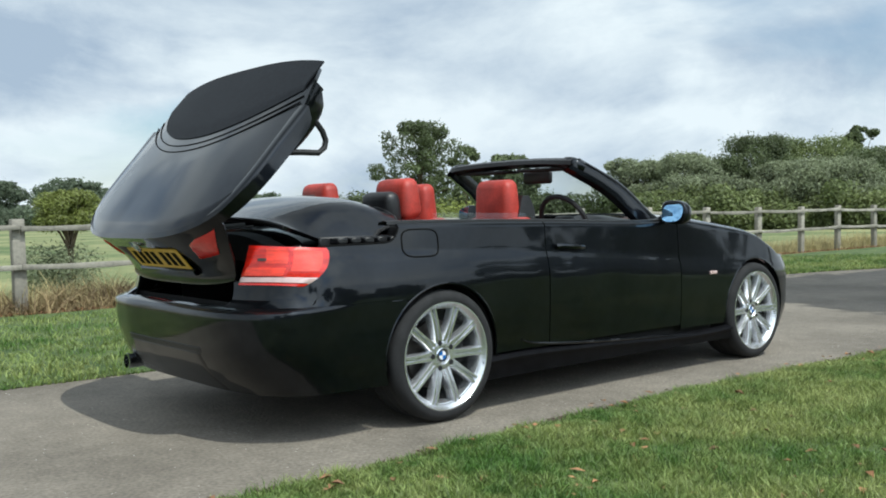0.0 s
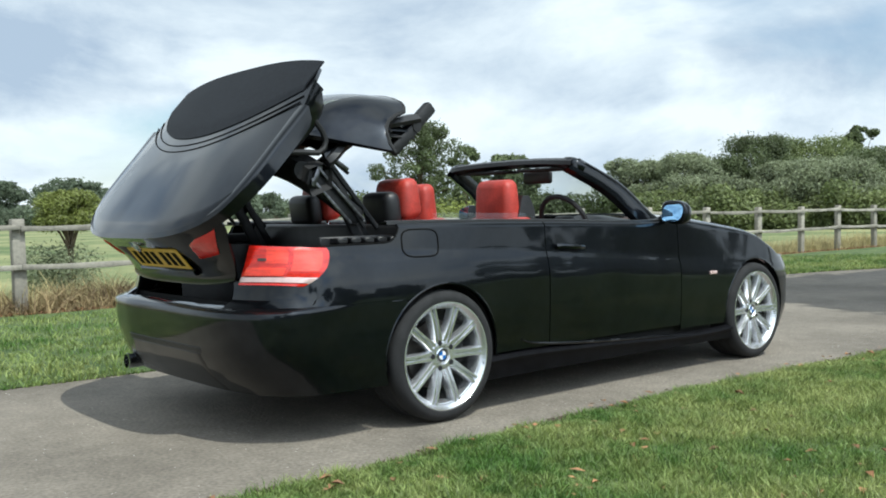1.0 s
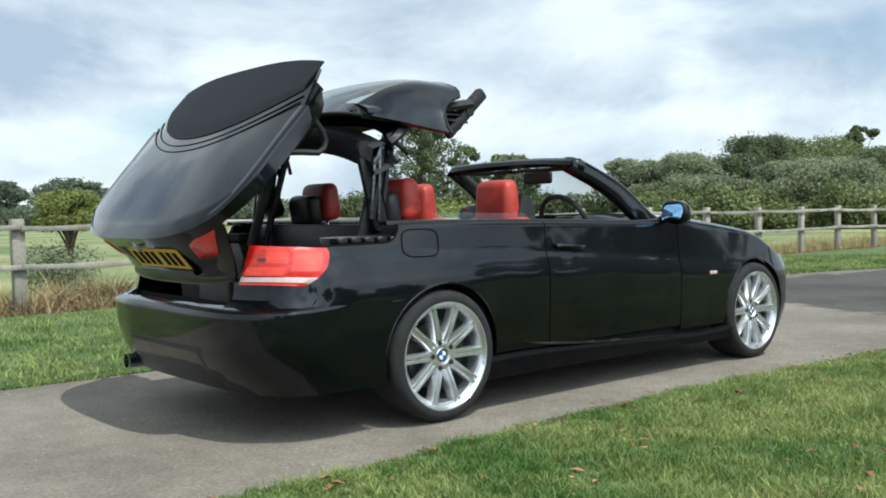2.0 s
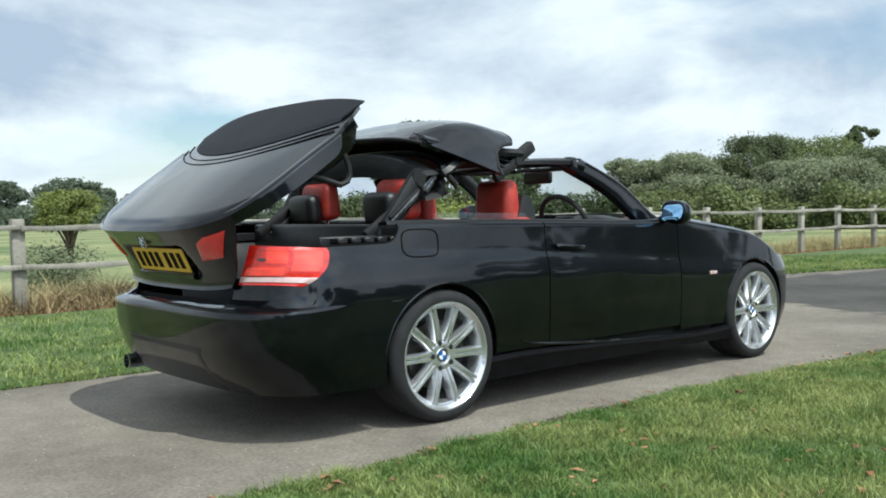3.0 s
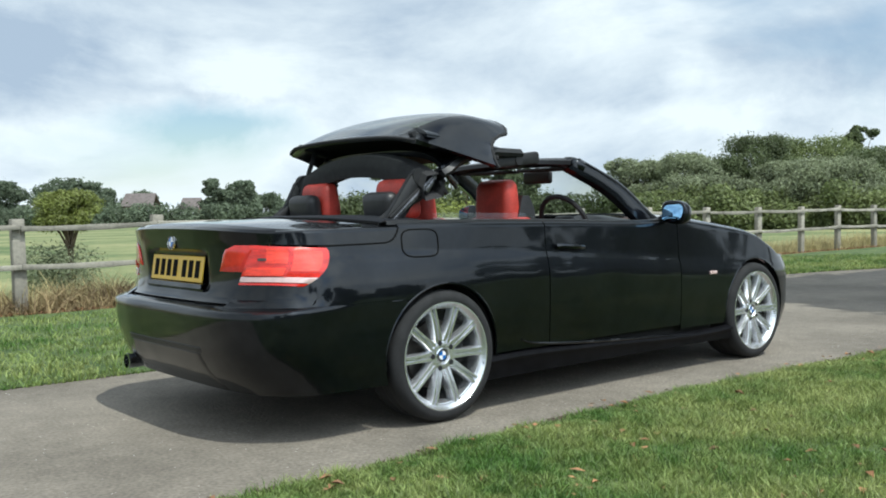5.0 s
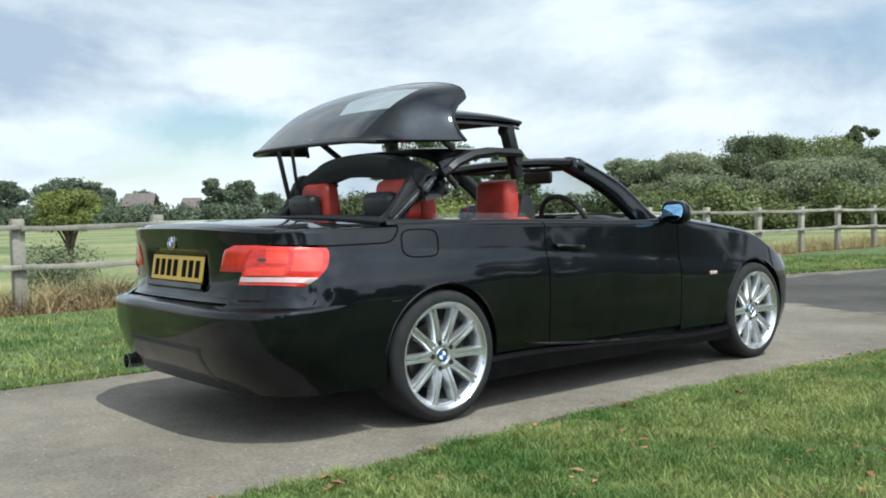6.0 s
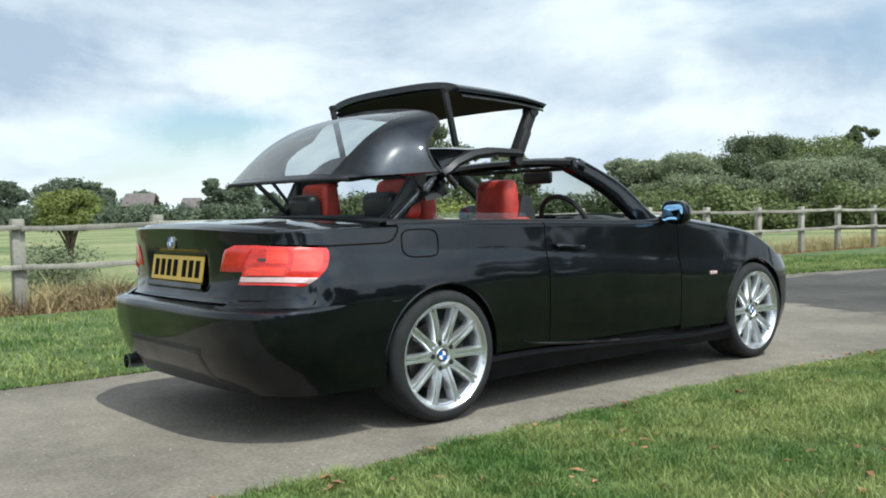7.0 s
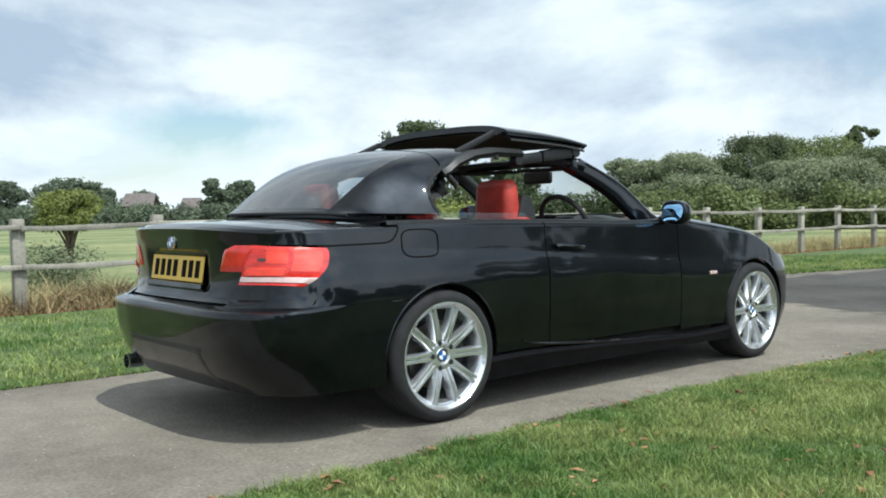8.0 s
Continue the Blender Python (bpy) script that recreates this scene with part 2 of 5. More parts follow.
def part(name, bm, mat, parent=None, label="", smooth=True, solid=0.0, bevel=0.0):
    """One mesh object from a bmesh, under a thing or a part."""
    me = bpy.data.meshes.new(name)
    bmesh.ops.remove_doubles(bm, verts=bm.verts, dist=0.0002)
    bmesh.ops.recalc_face_normals(bm, faces=bm.faces)
    if solid:
        bm.normal_update()
        bmesh.ops.solidify(bm, geom=bm.faces[:], thickness=solid)
        bmesh.ops.recalc_face_normals(bm, faces=bm.faces)
    bm.normal_update()
    for e in bm.edges:
        if len(e.link_faces) == 2 and e.calc_face_angle(0.0) > radians(38):
            e.smooth = False
    bm.to_mesh(me)
    bm.free()
    for p in me.polygons:
        p.use_smooth = smooth
    me.materials.append(mat)
    ob = new(name, me)
    if parent:
        ob.parent = parent
    if label:
        ob["label"] = label
    if bevel:
        md = ob.modifiers.new("edges", "BEVEL")
        md.width, md.segments, md.limit_method, md.angle_limit = bevel, 2, "ANGLE", radians(35)
    return ob


def empty(name, label, category, m=None, group=""):
    ob = new(name)
    ob.empty_display_size = 0.1
    if m:
        ob.matrix_basis = m
    return tagged(ob, label, category, group)


def curve(x, points):
    """Smooth interpolation through a few (x, value) pairs."""
    if x <= points[0][0]:
        return points[0][1]
    if x >= points[-1][0]:
        return points[-1][1]
    for i in range(len(points) - 1):
        (x0, y0), (x1, y1) = points[i], points[i + 1]
        if x0 <= x <= x1:
            break

    def slope(j):
        if j <= 0 or j >= len(points) - 1:
            return (points[min(j + 1, len(points) - 1)][1] - points[max(j - 1, 0)][1]) / (points[min(j + 1, len(points) - 1)][0] - points[max(j - 1, 0)][0])
        a = (points[j][1] - points[j - 1][1]) / (points[j][0] - points[j - 1][0])
        b = (points[j + 1][1] - points[j][1]) / (points[j + 1][0] - points[j][0])
        return 0.0 if a * b <= 0 else 2 * a * b / (a + b)

    h = x1 - x0
    t = (x - x0) / h
    m0, m1 = slope(i) * h, slope(i + 1) * h
    return (2 * t**3 - 3 * t**2 + 1) * y0 + (t**3 - 2 * t**2 + t) * m0 + (-2 * t**3 + 3 * t**2) * y1 + (t**3 - t**2) * m1


def grid(bm, rows, flip=False):
    """Faces over rows of points of equal length."""
    vs = [[bm.verts.new(p) for p in row] for row in rows]
    for i in range(len(vs) - 1):
        for j in range(len(vs[0]) - 1):
            q = [vs[i][j], vs[i + 1][j], vs[i + 1][j + 1], vs[i][j + 1]]
            keep = []
            for v in q:
                if all((v.co - k.co).length > 1e-6 for k in keep):
                    keep.append(v)
            if len(keep) > 2:
                bm.faces.new(keep[::-1] if flip else keep)
    return vs


def box(bm, c, s, m=None):
    r = bmesh.ops.create_cube(bm, size=1.0)
    mat = Matrix.Translation(c) @ Matrix.Diagonal((*s, 1))
    bmesh.ops.transform(bm, matrix=(m @ mat if m else mat), verts=r["verts"])
    return r["verts"]


def tube(bm, path, radius, n=8, flat=1.0, closed=False):
    """A bar of round or flattened section along a path."""
    pts = [Vector(p) for p in path]
    rings = []
    for i, p in enumerate(pts):
        a = pts[i - 1] if (i or closed) else p
        b = pts[(i + 1) % len(pts)] if (i < len(pts) - 1 or closed) else p
        d = (b - a).normalized()
        side = d.cross(Vector((0, 0, 1)))
        if side.length < 0.05:
            side = d.cross(Vector((0, 1, 0)))
        side.normalize()
        up = side.cross(d)
        r = radius(i / max(1, len(pts) - 1)) if callable(radius) else radius
        rings.append([bm.verts.new(p + side * math.cos(k * math.tau / n) * r * flat + up * math.sin(k * math.tau / n) * r) for k in range(n)])
    m = len(rings)
    for i in range(m if closed else m - 1):
        for k in range(n):
            bm.faces.new((rings[i][k], rings[i][(k + 1) % n], rings[(i + 1) % m][(k + 1) % n], rings[(i + 1) % m][k]))
    if not closed:
        bm.faces.new(rings[0][::-1])
        bm.faces.new(rings[-1])


def ring_y(bm, profile, n=64, centre=(0, 0, 0)):
    """A body turned about the y axis: profile of (radius, y)."""
    rows = []
    for k in range(n + 1):
        a = math.tau * k / n
        rows.append([(centre[0] + r * math.cos(a), centre[1] + y, centre[2] + r * math.sin(a)) for r, y in profile])
    grid(bm, rows)


def rounded(bm, c, s, r, n=3, m=None):
    """A box with rounded edges."""
    verts = box(bm, c, s, m)
    edges = list({e for v in verts for e in v.link_edges})
    bmesh.ops.bevel(bm, geom=edges, offset=r, segments=n, profile=0.5, affect="EDGES")


# ---- the car: form of the bodywork ----
# x forward from the rear axle, y to the car's left, z up
BASE = 2.76
R_ARCH, Z_ARCH = 0.352, 0.322
XC, XF = -0.42, 2.86
U_F = XF - XC


def rear_x(z):
    return curve(z, [(0.20, -0.93), (0.32, -1.02), (0.45, -1.055), (0.583, -1.068), (0.600, -1.058), (0.618, -1.020), (0.635, -0.985), (0.73, -0.968), (0.875, -0.98), (0.965, -1.0)])


def front_x(z):
    return curve(z, [(0.18, 3.42), (0.35, 3.56), (0.55, 3.56), (0.70, 3.46), (0.80, 3.30)])


def flank(x, z):
    """Half width of the body."""
    w = curve(x, [(-0.9, 0.855), (-0.42, 0.868), (0.0, 0.889), (0.5, 0.872), (1.2, 0.866), (2.1, 0.872), (2.76, 0.886), (3.2, 0.872)])
    crease = curve(x, [(-0.6, 0.850), (0.05, 0.834), (0.45, 0.820), (0.85, 0.798), (1.4, 0.759), (1.8, 0.728), (2.35, 0.672), (3.2, 0.62)])
    widest = curve(x, [(-0.6, 0.61), (-0.3, 0.62), (0.3, 0.645), (0.8, 0.64), (1.35, 0.628), (2.2, 0.585), (3.2, 0.53)])
    lean_in = curve(x, [(-0.5, 0.46), (0.2, 0.42), (0.8, 0.36), (2.0, 0.34), (2.8, 0.30)])
    upright = curve(x, [(-0.5, 0.20), (-0.1, 0.12), (0.4, 0.07), (2.0, 0.06), (2.5, 0.15)])
    deep = crease - widest
    # below the crease the side faces the sky, then rolls under; above it stands nearly upright
    if z > crease:
        v = -lean_in * deep / 2 - upright * (z - crease)
    elif z > widest:
        v = -lean_in * (z - widest) ** 2 / (2 * deep)
    else:
        v = -0.10 * (widest - z) ** 2
    return w + v


TAIL = 3.35


def tail_power(z):
    """How square the tail is in plan: the bumper is squarer than the boot."""
    return curve(z, [(0.30, 3.9), (0.45, 4.4), (0.590, 4.4), (0.616, TAIL), (1.0, TAIL)])


def skin(u, z, side=-1):
    """A point of the bodywork: u runs from the tail's middle along the flank to the nose's middle."""
    if u < 0:
        p = tail_power(z)
        a = min(-u, math.pi / 2)
        x = XC - (XC - rear_x(z)) * math.sin(a) ** (2 / p)
        y = flank(XC, z) * max(0.0, math.cos(a)) ** (2 / p)
    elif u > U_F:
        p = 2.9
        a = min(u - U_F, math.pi / 2)
        x = XF + (front_x(z) - XF) * math.sin(a) ** (2 / p)
        y = flank(XF, z) * max(0.0, math.cos(a)) ** (2 / p)
    else:
        x = XC + u
        y = flank(x, z)
    return Vector((x, side * y, z))


def u_of(x):
    return x - XC


def belt(x):
    return curve(x, [(-0.40, 0.942), (-0.18, 0.948), (0.77, 0.938), (1.6, 0.918), (2.0, 0.925), (2.2, 0.905), (2.5, 0.868), (2.76, 0.826), (3.0, 0.745), (3.2, 0.64)])


def arch_z(x, cx):
    d = abs(x - cx)
    return Z_ARCH + math.sqrt(max(0.0, R_ARCH**2 - d * d)) if d < R_ARCH else 0.0


def panel(name, us, low, high, mat, parent, side, shoulder=(), n=14, label="", solid=0.012):
    """A patch of the bodywork between two heights along u, with the shoulder turned inwards."""
    bm = bmesh.new()
    rows = []
    for u in us:
        a, b = low(u), high(u)
        row = [skin(u, a + (b - a) * k / n, side) for k in range(n + 1)]
        top = row[-1]
        inward = Vector((0, -side, 0))
        if u < 0:
            inward = Vector((math.sin(-u), -side * math.cos(-u), 0))
        if u > U_F:
            inward = Vector((-math.sin(u - U_F), -side * math.cos(u - U_F), 0))
        for off, up in shoulder:
            row.append(top + inward * off + Vector((0, 0, up)))
        rows.append(row)
    grid(bm, rows, flip=side > 0)
    return part(name, bm, mat, parent, label, solid=solid)


def span(a, b, n):
    return [a + (b - a) * k / n for k in range(n + 1)]


def arch_stops(cx, a, b, n=26):
    """x stations over a wheel arch, dense where the arch is steep."""
    out = [cx + R_ARCH * 0.9995 * math.sin(-math.pi / 2 + math.pi * k / n) for k in range(n + 1)]
    return [x for x in out if a <= x <= b]


SHOULDER = ((0.006, 0.010), (0.016, 0.017), (0.032, 0.021), (0.075, 0.023), (0.11, 0.018))


def mirror_pair(make):
    for side in (-1, 1):
        make(side)


def car_body(car):
    g = 0.003

    def quarter(side):
        xs = sorted(set(span(-0.232, 0.743, 28) + arch_stops(0, -0.225, 0.36)))
        us = [u_of(x) for x in xs]

        def low(u):
            x = XC + u
            a = arch_z(x, 0)
            return max(0.295, a) if x > 0 else max(0.61, a)

        panel("quarter_panel", us, low, lambda u: belt(XC + u), PAINT, car, side, SHOULDER, 44, "glossy black rear wing with wheel arch")
        us2 = span(-0.33, 0, 14) + span(0.02, 0.188, 14)

        def low2(u):
            return max(0.612, arch_z(XC + u, 0)) if u > 0 else 0.612

        def high2(u):
            return curve(u, [(-0.33, 0.79), (-0.30, 0.83), (-0.275, 0.862), (-0.25, 0.868), (0.0, 0.872), (0.10, 0.874), (0.140, 0.882), (0.172, 0.912), (0.188, 0.944)])
        panel("tail_corner", us2, low2, high2, PAINT, car, side, (), 10)
        # dark bead stands in for the shaded gap under the lid's edge
        bm = bmesh.new()
        tube(bm, [skin(u, high2(u) + 0.004, side) + Vector((0, side * 0.0005, 0)) for u in us2 if u > -0.26], 0.0042, 5)
        part("lid_shut_line", bm, INK, car, "dark shut line below the boot lid")
        us3 = span(-1.12, -0.33, 14)
        panel("lamp_surround", us3, lambda u: 0.612, lambda u: 0.735 + 0.05 * max(0, (u + 0.7)), PAINT, car, side, (), 4)

    mirror_pair(quarter)

    def door(side):
        us = [u_of(x) for x in span(0.750, 1.925, 30)]
        panel("door", us, lambda u: 0.295, lambda u: belt(XC + u), PAINT, car, side, SHOULDER[:4], 44, "glossy black car door")
        us = [u_of(x) for x in span(0.24, 2.52, 44)]
        bm = bmesh.new()
        rows = []
        for u in us:
            x = XC + u
            zt = curve(x, [(0.24, 0.27), (0.53, 0.275), (1.08, 0.262), (2.1, 0.228), (2.5, 0.24)])
            rows.append([skin(u, 0.155, side) + Vector((0, -side * 0.03, 0)), skin(u, 0.162, side) + Vector((0, side * 0.003, 0)), skin(u, 0.180, side) + Vector((0, side * 0.004, 0)),
                         skin(u, zt - 0.03, side) + Vector((0, side * 0.004, 0)), skin(u, zt - 0.014, side) + Vector((0, side * 0.016, 0)), skin(u, zt - 0.004, side) + Vector((0, side * 0.010, 0)), skin(u, zt + 0.006, side) + Vector((0, side * 0.001, 0)), skin(u, zt + 0.012, side) - Vector((0, side * 0.02, 0))])
        grid(bm, rows, flip=side > 0)
        edge = bmesh.new()
        tube(edge, [skin(u_of(x), curve(x, [(0.53, 0.345), (0.60, 0.322), (1.08, 0.278), (2.1, 0.224)]), side) + Vector((0, side * 0.003, 0)) for x in span(0.53, 2.06, 30)], lambda q: 0.003 + 0.006 * math.sin(math.pi * min(1.0, 0.12 + 0.9 * q)), 6)
        part("skirt_edge", edge, PAINT, car, "glossy raised edge of the side skirt")
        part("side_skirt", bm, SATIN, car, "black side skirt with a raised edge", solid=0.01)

    mirror_pair(door)

    def wing(side):
        xs = sorted(set(span(1.932, 3.12, 26) + arch_stops(BASE, 2.3, 3.12)))
        us = [u_of(x) if x <= XF else U_F + math.asin(min(1.0, ((x - XF) / 0.60)) ** 1.45) for x in xs]

        def low(u):
            x = skin(u, 0.6, side).x
            return max(0.27, arch_z(x, BASE))

        panel("front_wing", us, low, lambda u: max(low(u) + 0.01, belt(skin(u, 0.6, side).x)), PAINT, car, side, ((0.006, 0.010), (0.02, 0.02), (0.05, 0.032), (0.10, 0.042)), 20, "glossy black front wing")

    mirror_pair(wing)

    # rear bumper, round the tail from arch to arch
    bm = bmesh.new()
    for side in (-1, 1):
        rows = []
        for k in range(15):
            z = 0.222 + (0.585 - 0.222) * k / 14
            xs = -math.sqrt(max(0.0, R_ARCH**2 - (z - Z_ARCH) ** 2))
            first = [skin(u_of(xs + (XC - xs) * j / 8), z, side) for j in range(8)]
            rest = [skin(-math.pi / 2 * j / 40, z, side) for j in range(41)]
            rows.append(first + rest)
        for z, inn in ((0.593, 0.0), (0.600, 0.0), (0.606, 0.0), (0.611, 0.0), (0.616, 0.02)):
            last = []
            for j, p in enumerate(rows[14]):
                a = math.pi / 2 * max(0, j - 8) / 40
                inward = Vector((math.sin(a), -side * math.cos(a), 0))
                base_point = skin(-a, z, side) if j >= 8 else Vector((p.x, p.y, z))
                last.append(base_point + inward * (inn * min(1.0, j / 14)))
            rows.append(last)
        grid(bm, rows, flip=side < 0)
    bumper = part("rear_bumper", bm, PAINT, car, "black rear bumper with a ledge along the top", solid=0.012)
    # shallow slot and matt insert in the lower bumper
    def tail_point(y, z, off):
        q, p = min(1.0, abs(y) / flank(XC, z)), tail_power(z)
        return Vector((XC - (XC - rear_x(z)) * (1 - q**p) ** (1 / p) - off, y, z))

    bm = bmesh.new()
    grid(bm, [[tail_point(0.42 * (j / 15 - 1), z, o if 0 < j < 30 else -0.006) for j in range(31)] for z, o in ((0.398, -0.004), (0.402, 0.004), (0.424, 0.004), (0.428, -0.004))])
    part("bumper_slot", bm, TRIM, bumper, "matt black slot in the bumper")
    bm = bmesh.new()
    grid(bm, [[tail_point((0.40 + 0.10 * (0.395 - z) / 0.19) * (j / 15 - 1), z, 0.003 if 0 < j < 30 else -0.004) for j in range(31)] for z in (0.226, 0.25, 0.30, 0.35, 0.395)])
    part("diffuser", bm, PAINT, bumper, "black lower apron of the bumper", solid=0.006)

    # front bumper
    bm = bmesh.new()
    for side in (-1, 1):
        rows = []
        for k in range(13):
            z = 0.175 + 0.50 * k / 12
            x0 = BASE + math.sqrt(max(0.02, R_ARCH**2 - (z - Z_ARCH) ** 2))
            row = []
            for j in range(31):
                a0 = math.asin(min(1.0, max(0.0, (x0 - XF) / (front_x(z) - XF))) ** 1.45)
                row.append(skin(U_F + a0 + (math.pi / 2 - a0) * j / 30, z, side))
            rows.append(row)
        grid(bm, rows, flip=side > 0)
    front = part("front_bumper", bm, PAINT, car, "glossy black front bumper", solid=0.012)
    for side in (-1, 1):
        bm = bmesh.new()
        rounded(bm, (3.475, side * 0.13, 0.60), (0.05, 0.20, 0.15), 0.02)
        part("grille", bm, TRIM, front, "dark kidney-shaped grille")
        bm = bmesh.new()
        rounded(bm, (3.26, side * 0.54, 0.655), (0.16, 0.26, 0.10), 0.03, m=None)
        part("headlamp", bm, CLEAR_LENS, car, "clear headlamp")

    # bonnet
    bm = bmesh.new()
    rows = []
    for i in range(25):
        t = i / 24
        row = []
        for j in range(25):
            s = 2 * j / 24 - 1
            half = curve(t, [(0, 0.70), (0.5, 0.745), (0.8, 0.70), (1.0, 0.62)])
            x0 = 2.02 + 0.12 * (1 - s * s)
            x1 = 3.46 - 0.22 * s * s
            x = x0 + (x1 - x0) * t
            z = curve(x, [(2.0, 0.965), (2.4, 0.935), (2.8, 0.875), (3.1, 0.80), (3.3, 0.735), (3.46, 0.66)])
            z += 0.035 * (1 - s * s) - 0.012 * s**4
            z += 0.010 * math.exp(-((abs(s) - 0.62) / 0.10) ** 2)
            row.append((x, s * half, z))
        rows.append(row)
    grid(bm, rows)
    part("bonnet", bm, PAINT, car, "glossy black bonnet with two creases", solid=0.012)

    # underside and wheel wells
    bm = bmesh.new()
    rounded(bm, (0.85, 0, 0.30), (1.02 + 0.0, 1.55, 0.20), 0.03)
    rounded(bm, (1.40, 0, 0.26), (1.95, 1.58, 0.12), 0.03)
    rounded(bm, (-0.66, 0, 0.36), (0.52, 1.30, 0.22), 0.04)
    rounded(bm, (1.38, 0, 0.34), (4.1, 1.0, 0.14), 0.04)
    part("underbody", bm, UNDER, car)
    for cx in (0.0, BASE):
        for side in (-1, 1):
            bm = bmesh.new()
            rows = []
            for k in range(25):
                a = math.pi * (-0.10 + 1.20 * k / 24)
                r = R_ARCH + 0.004
                rows.append([(cx + r * math.cos(a), side * y, Z_ARCH + r * math.sin(a)) for y in (0.835, 0.58)] + [(cx + 0.05 * math.cos(a), side * 0.58, Z_ARCH + 0.05 * math.sin(a))])
            grid(bm, rows)
            part("wheel_well", bm, UNDER, car)
            bm = bmesh.new()
            path = []
            for k in range(29):
                a = math.pi * (-0.03 + 1.06 * k / 28)
                x, z = cx + (R_ARCH + 0.001) * math.cos(a), Z_ARCH + (R_ARCH + 0.001) * math.sin(a)
                y = skin(u_of(x) if x < XF else U_F + math.asin(min(1, (x - XF) / 0.65) ** 1.45), max(0.25, z), side).y
                path.append((x, y - side * 0.004, z))
            tube(bm, path, 0.0065, 6)
            part("arch_lip", bm, PAINT, car)


def wheel(car, x, side):
    """A ten-spoke double-spoke alloy wheel with a low-profile tyre."""
    hub = new("wheel")
    hub.parent = car
    hub.matrix_basis = Matrix.Translation((x, side * 0.765, 0.321)) @ (Matrix() if side < 0 else pose(0, 0, 0, 0, 0, 180))
    # outward is -y in the wheel's space
    bm = bmesh.new()
    ring_y(bm, [(0.254, 0.11), (0.285, 0.122), (0.312, 0.112), (0.3205, 0.09), (0.3205, 0.03), (0.318, 0.026), (0.318, 0.018), (0.3205, 0.014), (0.3205, -0.03), (0.318, -0.034), (0.318, -0.042),
                (0.3205, -0.046), (0.3205, -0.085), (0.316, -0.102), (0.300, -0.117), (0.282, -0.124), (0.268, -0.121), (0.258, -0.108)], 72)
    part("tyre", bm, RUBBER, hub, "black low-profile tyre")
    bm = bmesh.new()
    ring_y(bm, [(0.252, 0.10), (0.240, 0.08), (0.226, 0.05), (0.222, -0.06), (0.232, -0.092), (0.246, -0.100), (0.2545, -0.107), (0.2640, -0.116), (0.2635, -0.120), (0.257, -0.120), (0.251, -0.114), (0.238, -0.104), (0.234, -0.09)], 72)
    rim = part("rim", bm, ALLOY, hub, "bright silver alloy rim")
    for k in range(10):
        bm = bmesh.new()
        rows = []
        for i in range(9):
            f = i / 8
            r = 0.050 + (0.252 - 0.050) * f
            w = 0.0265 - 0.0075 * math.sin(math.pi * min(1.0, f * 0.75)) + 0.001 * f
            g = 0.0012 + 0.0042 * f
            cut = 0.003 + 0.012 * f
            yo = -0.084 - 0.024 * f**1.5 - 0.008 * math.sin(math.pi * f)
            rows.append([(-w - 0.004, yo + 0.045, r), (-w, yo + 0.005, r), (-w * 0.86, yo, r), (-g - 0.0030, yo, r), (-g, yo + cut, r), (g, yo + cut, r), (g + 0.0030, yo, r), (w * 0.86, yo, r), (w, yo + 0.005, r), (w + 0.004, yo + 0.045, r)])
        grid(bm, rows)
        bmesh.ops.transform(bm, matrix=pose(0, 0, 0, 0, 36 * k + 18, 0), verts=bm.verts)
        part("spoke", bm, ALLOY, hub)
    bm = bmesh.new()
    ring_y(bm, [(0.085, -0.035), (0.090, -0.068), (0.080, -0.082), (0.066, -0.088), (0.045, -0.087), (0.040, -0.080), (0.001, -0.079)], 40)
    part("hub", bm, ALLOY, hub)
    for k in range(5):
        a = math.tau * k / 5 + 0.62
        bm = bmesh.new()
        ring_y(bm, [(0.001, -0.0892), (0.0125, -0.0892), (0.0135, -0.086), (0.0135, -0.07)], 12, (0.063 * math.cos(a), 0, 0.063 * math.sin(a)))
        part("wheel_bolt", bm, ARM, hub)
    roundel(hub, Matrix.Translation((0, -0.079, 0)), 0.033)
    bm = bmesh.new()
    ring_y(bm, [(0.07, -0.02), (0.165, -0.02), (0.168, -0.01), (0.165, 0.01), (0.07, 0.01)], 48)
    part("brake_disc", bm, STEEL, hub, "grey steel brake disc")
    bm = bmesh.new()
    rounded(bm, (0.13 if x < 1 else -0.13, -0.015, 0.04), (0.07, 0.09, 0.19), 0.02)
    part("brake_caliper", bm, UNDER, hub)
    # added black disc stands in for the shade inside the wheel barrel
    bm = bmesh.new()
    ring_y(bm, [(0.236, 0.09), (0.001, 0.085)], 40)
    part("barrel_shade_disc", bm, UNDER, hub)


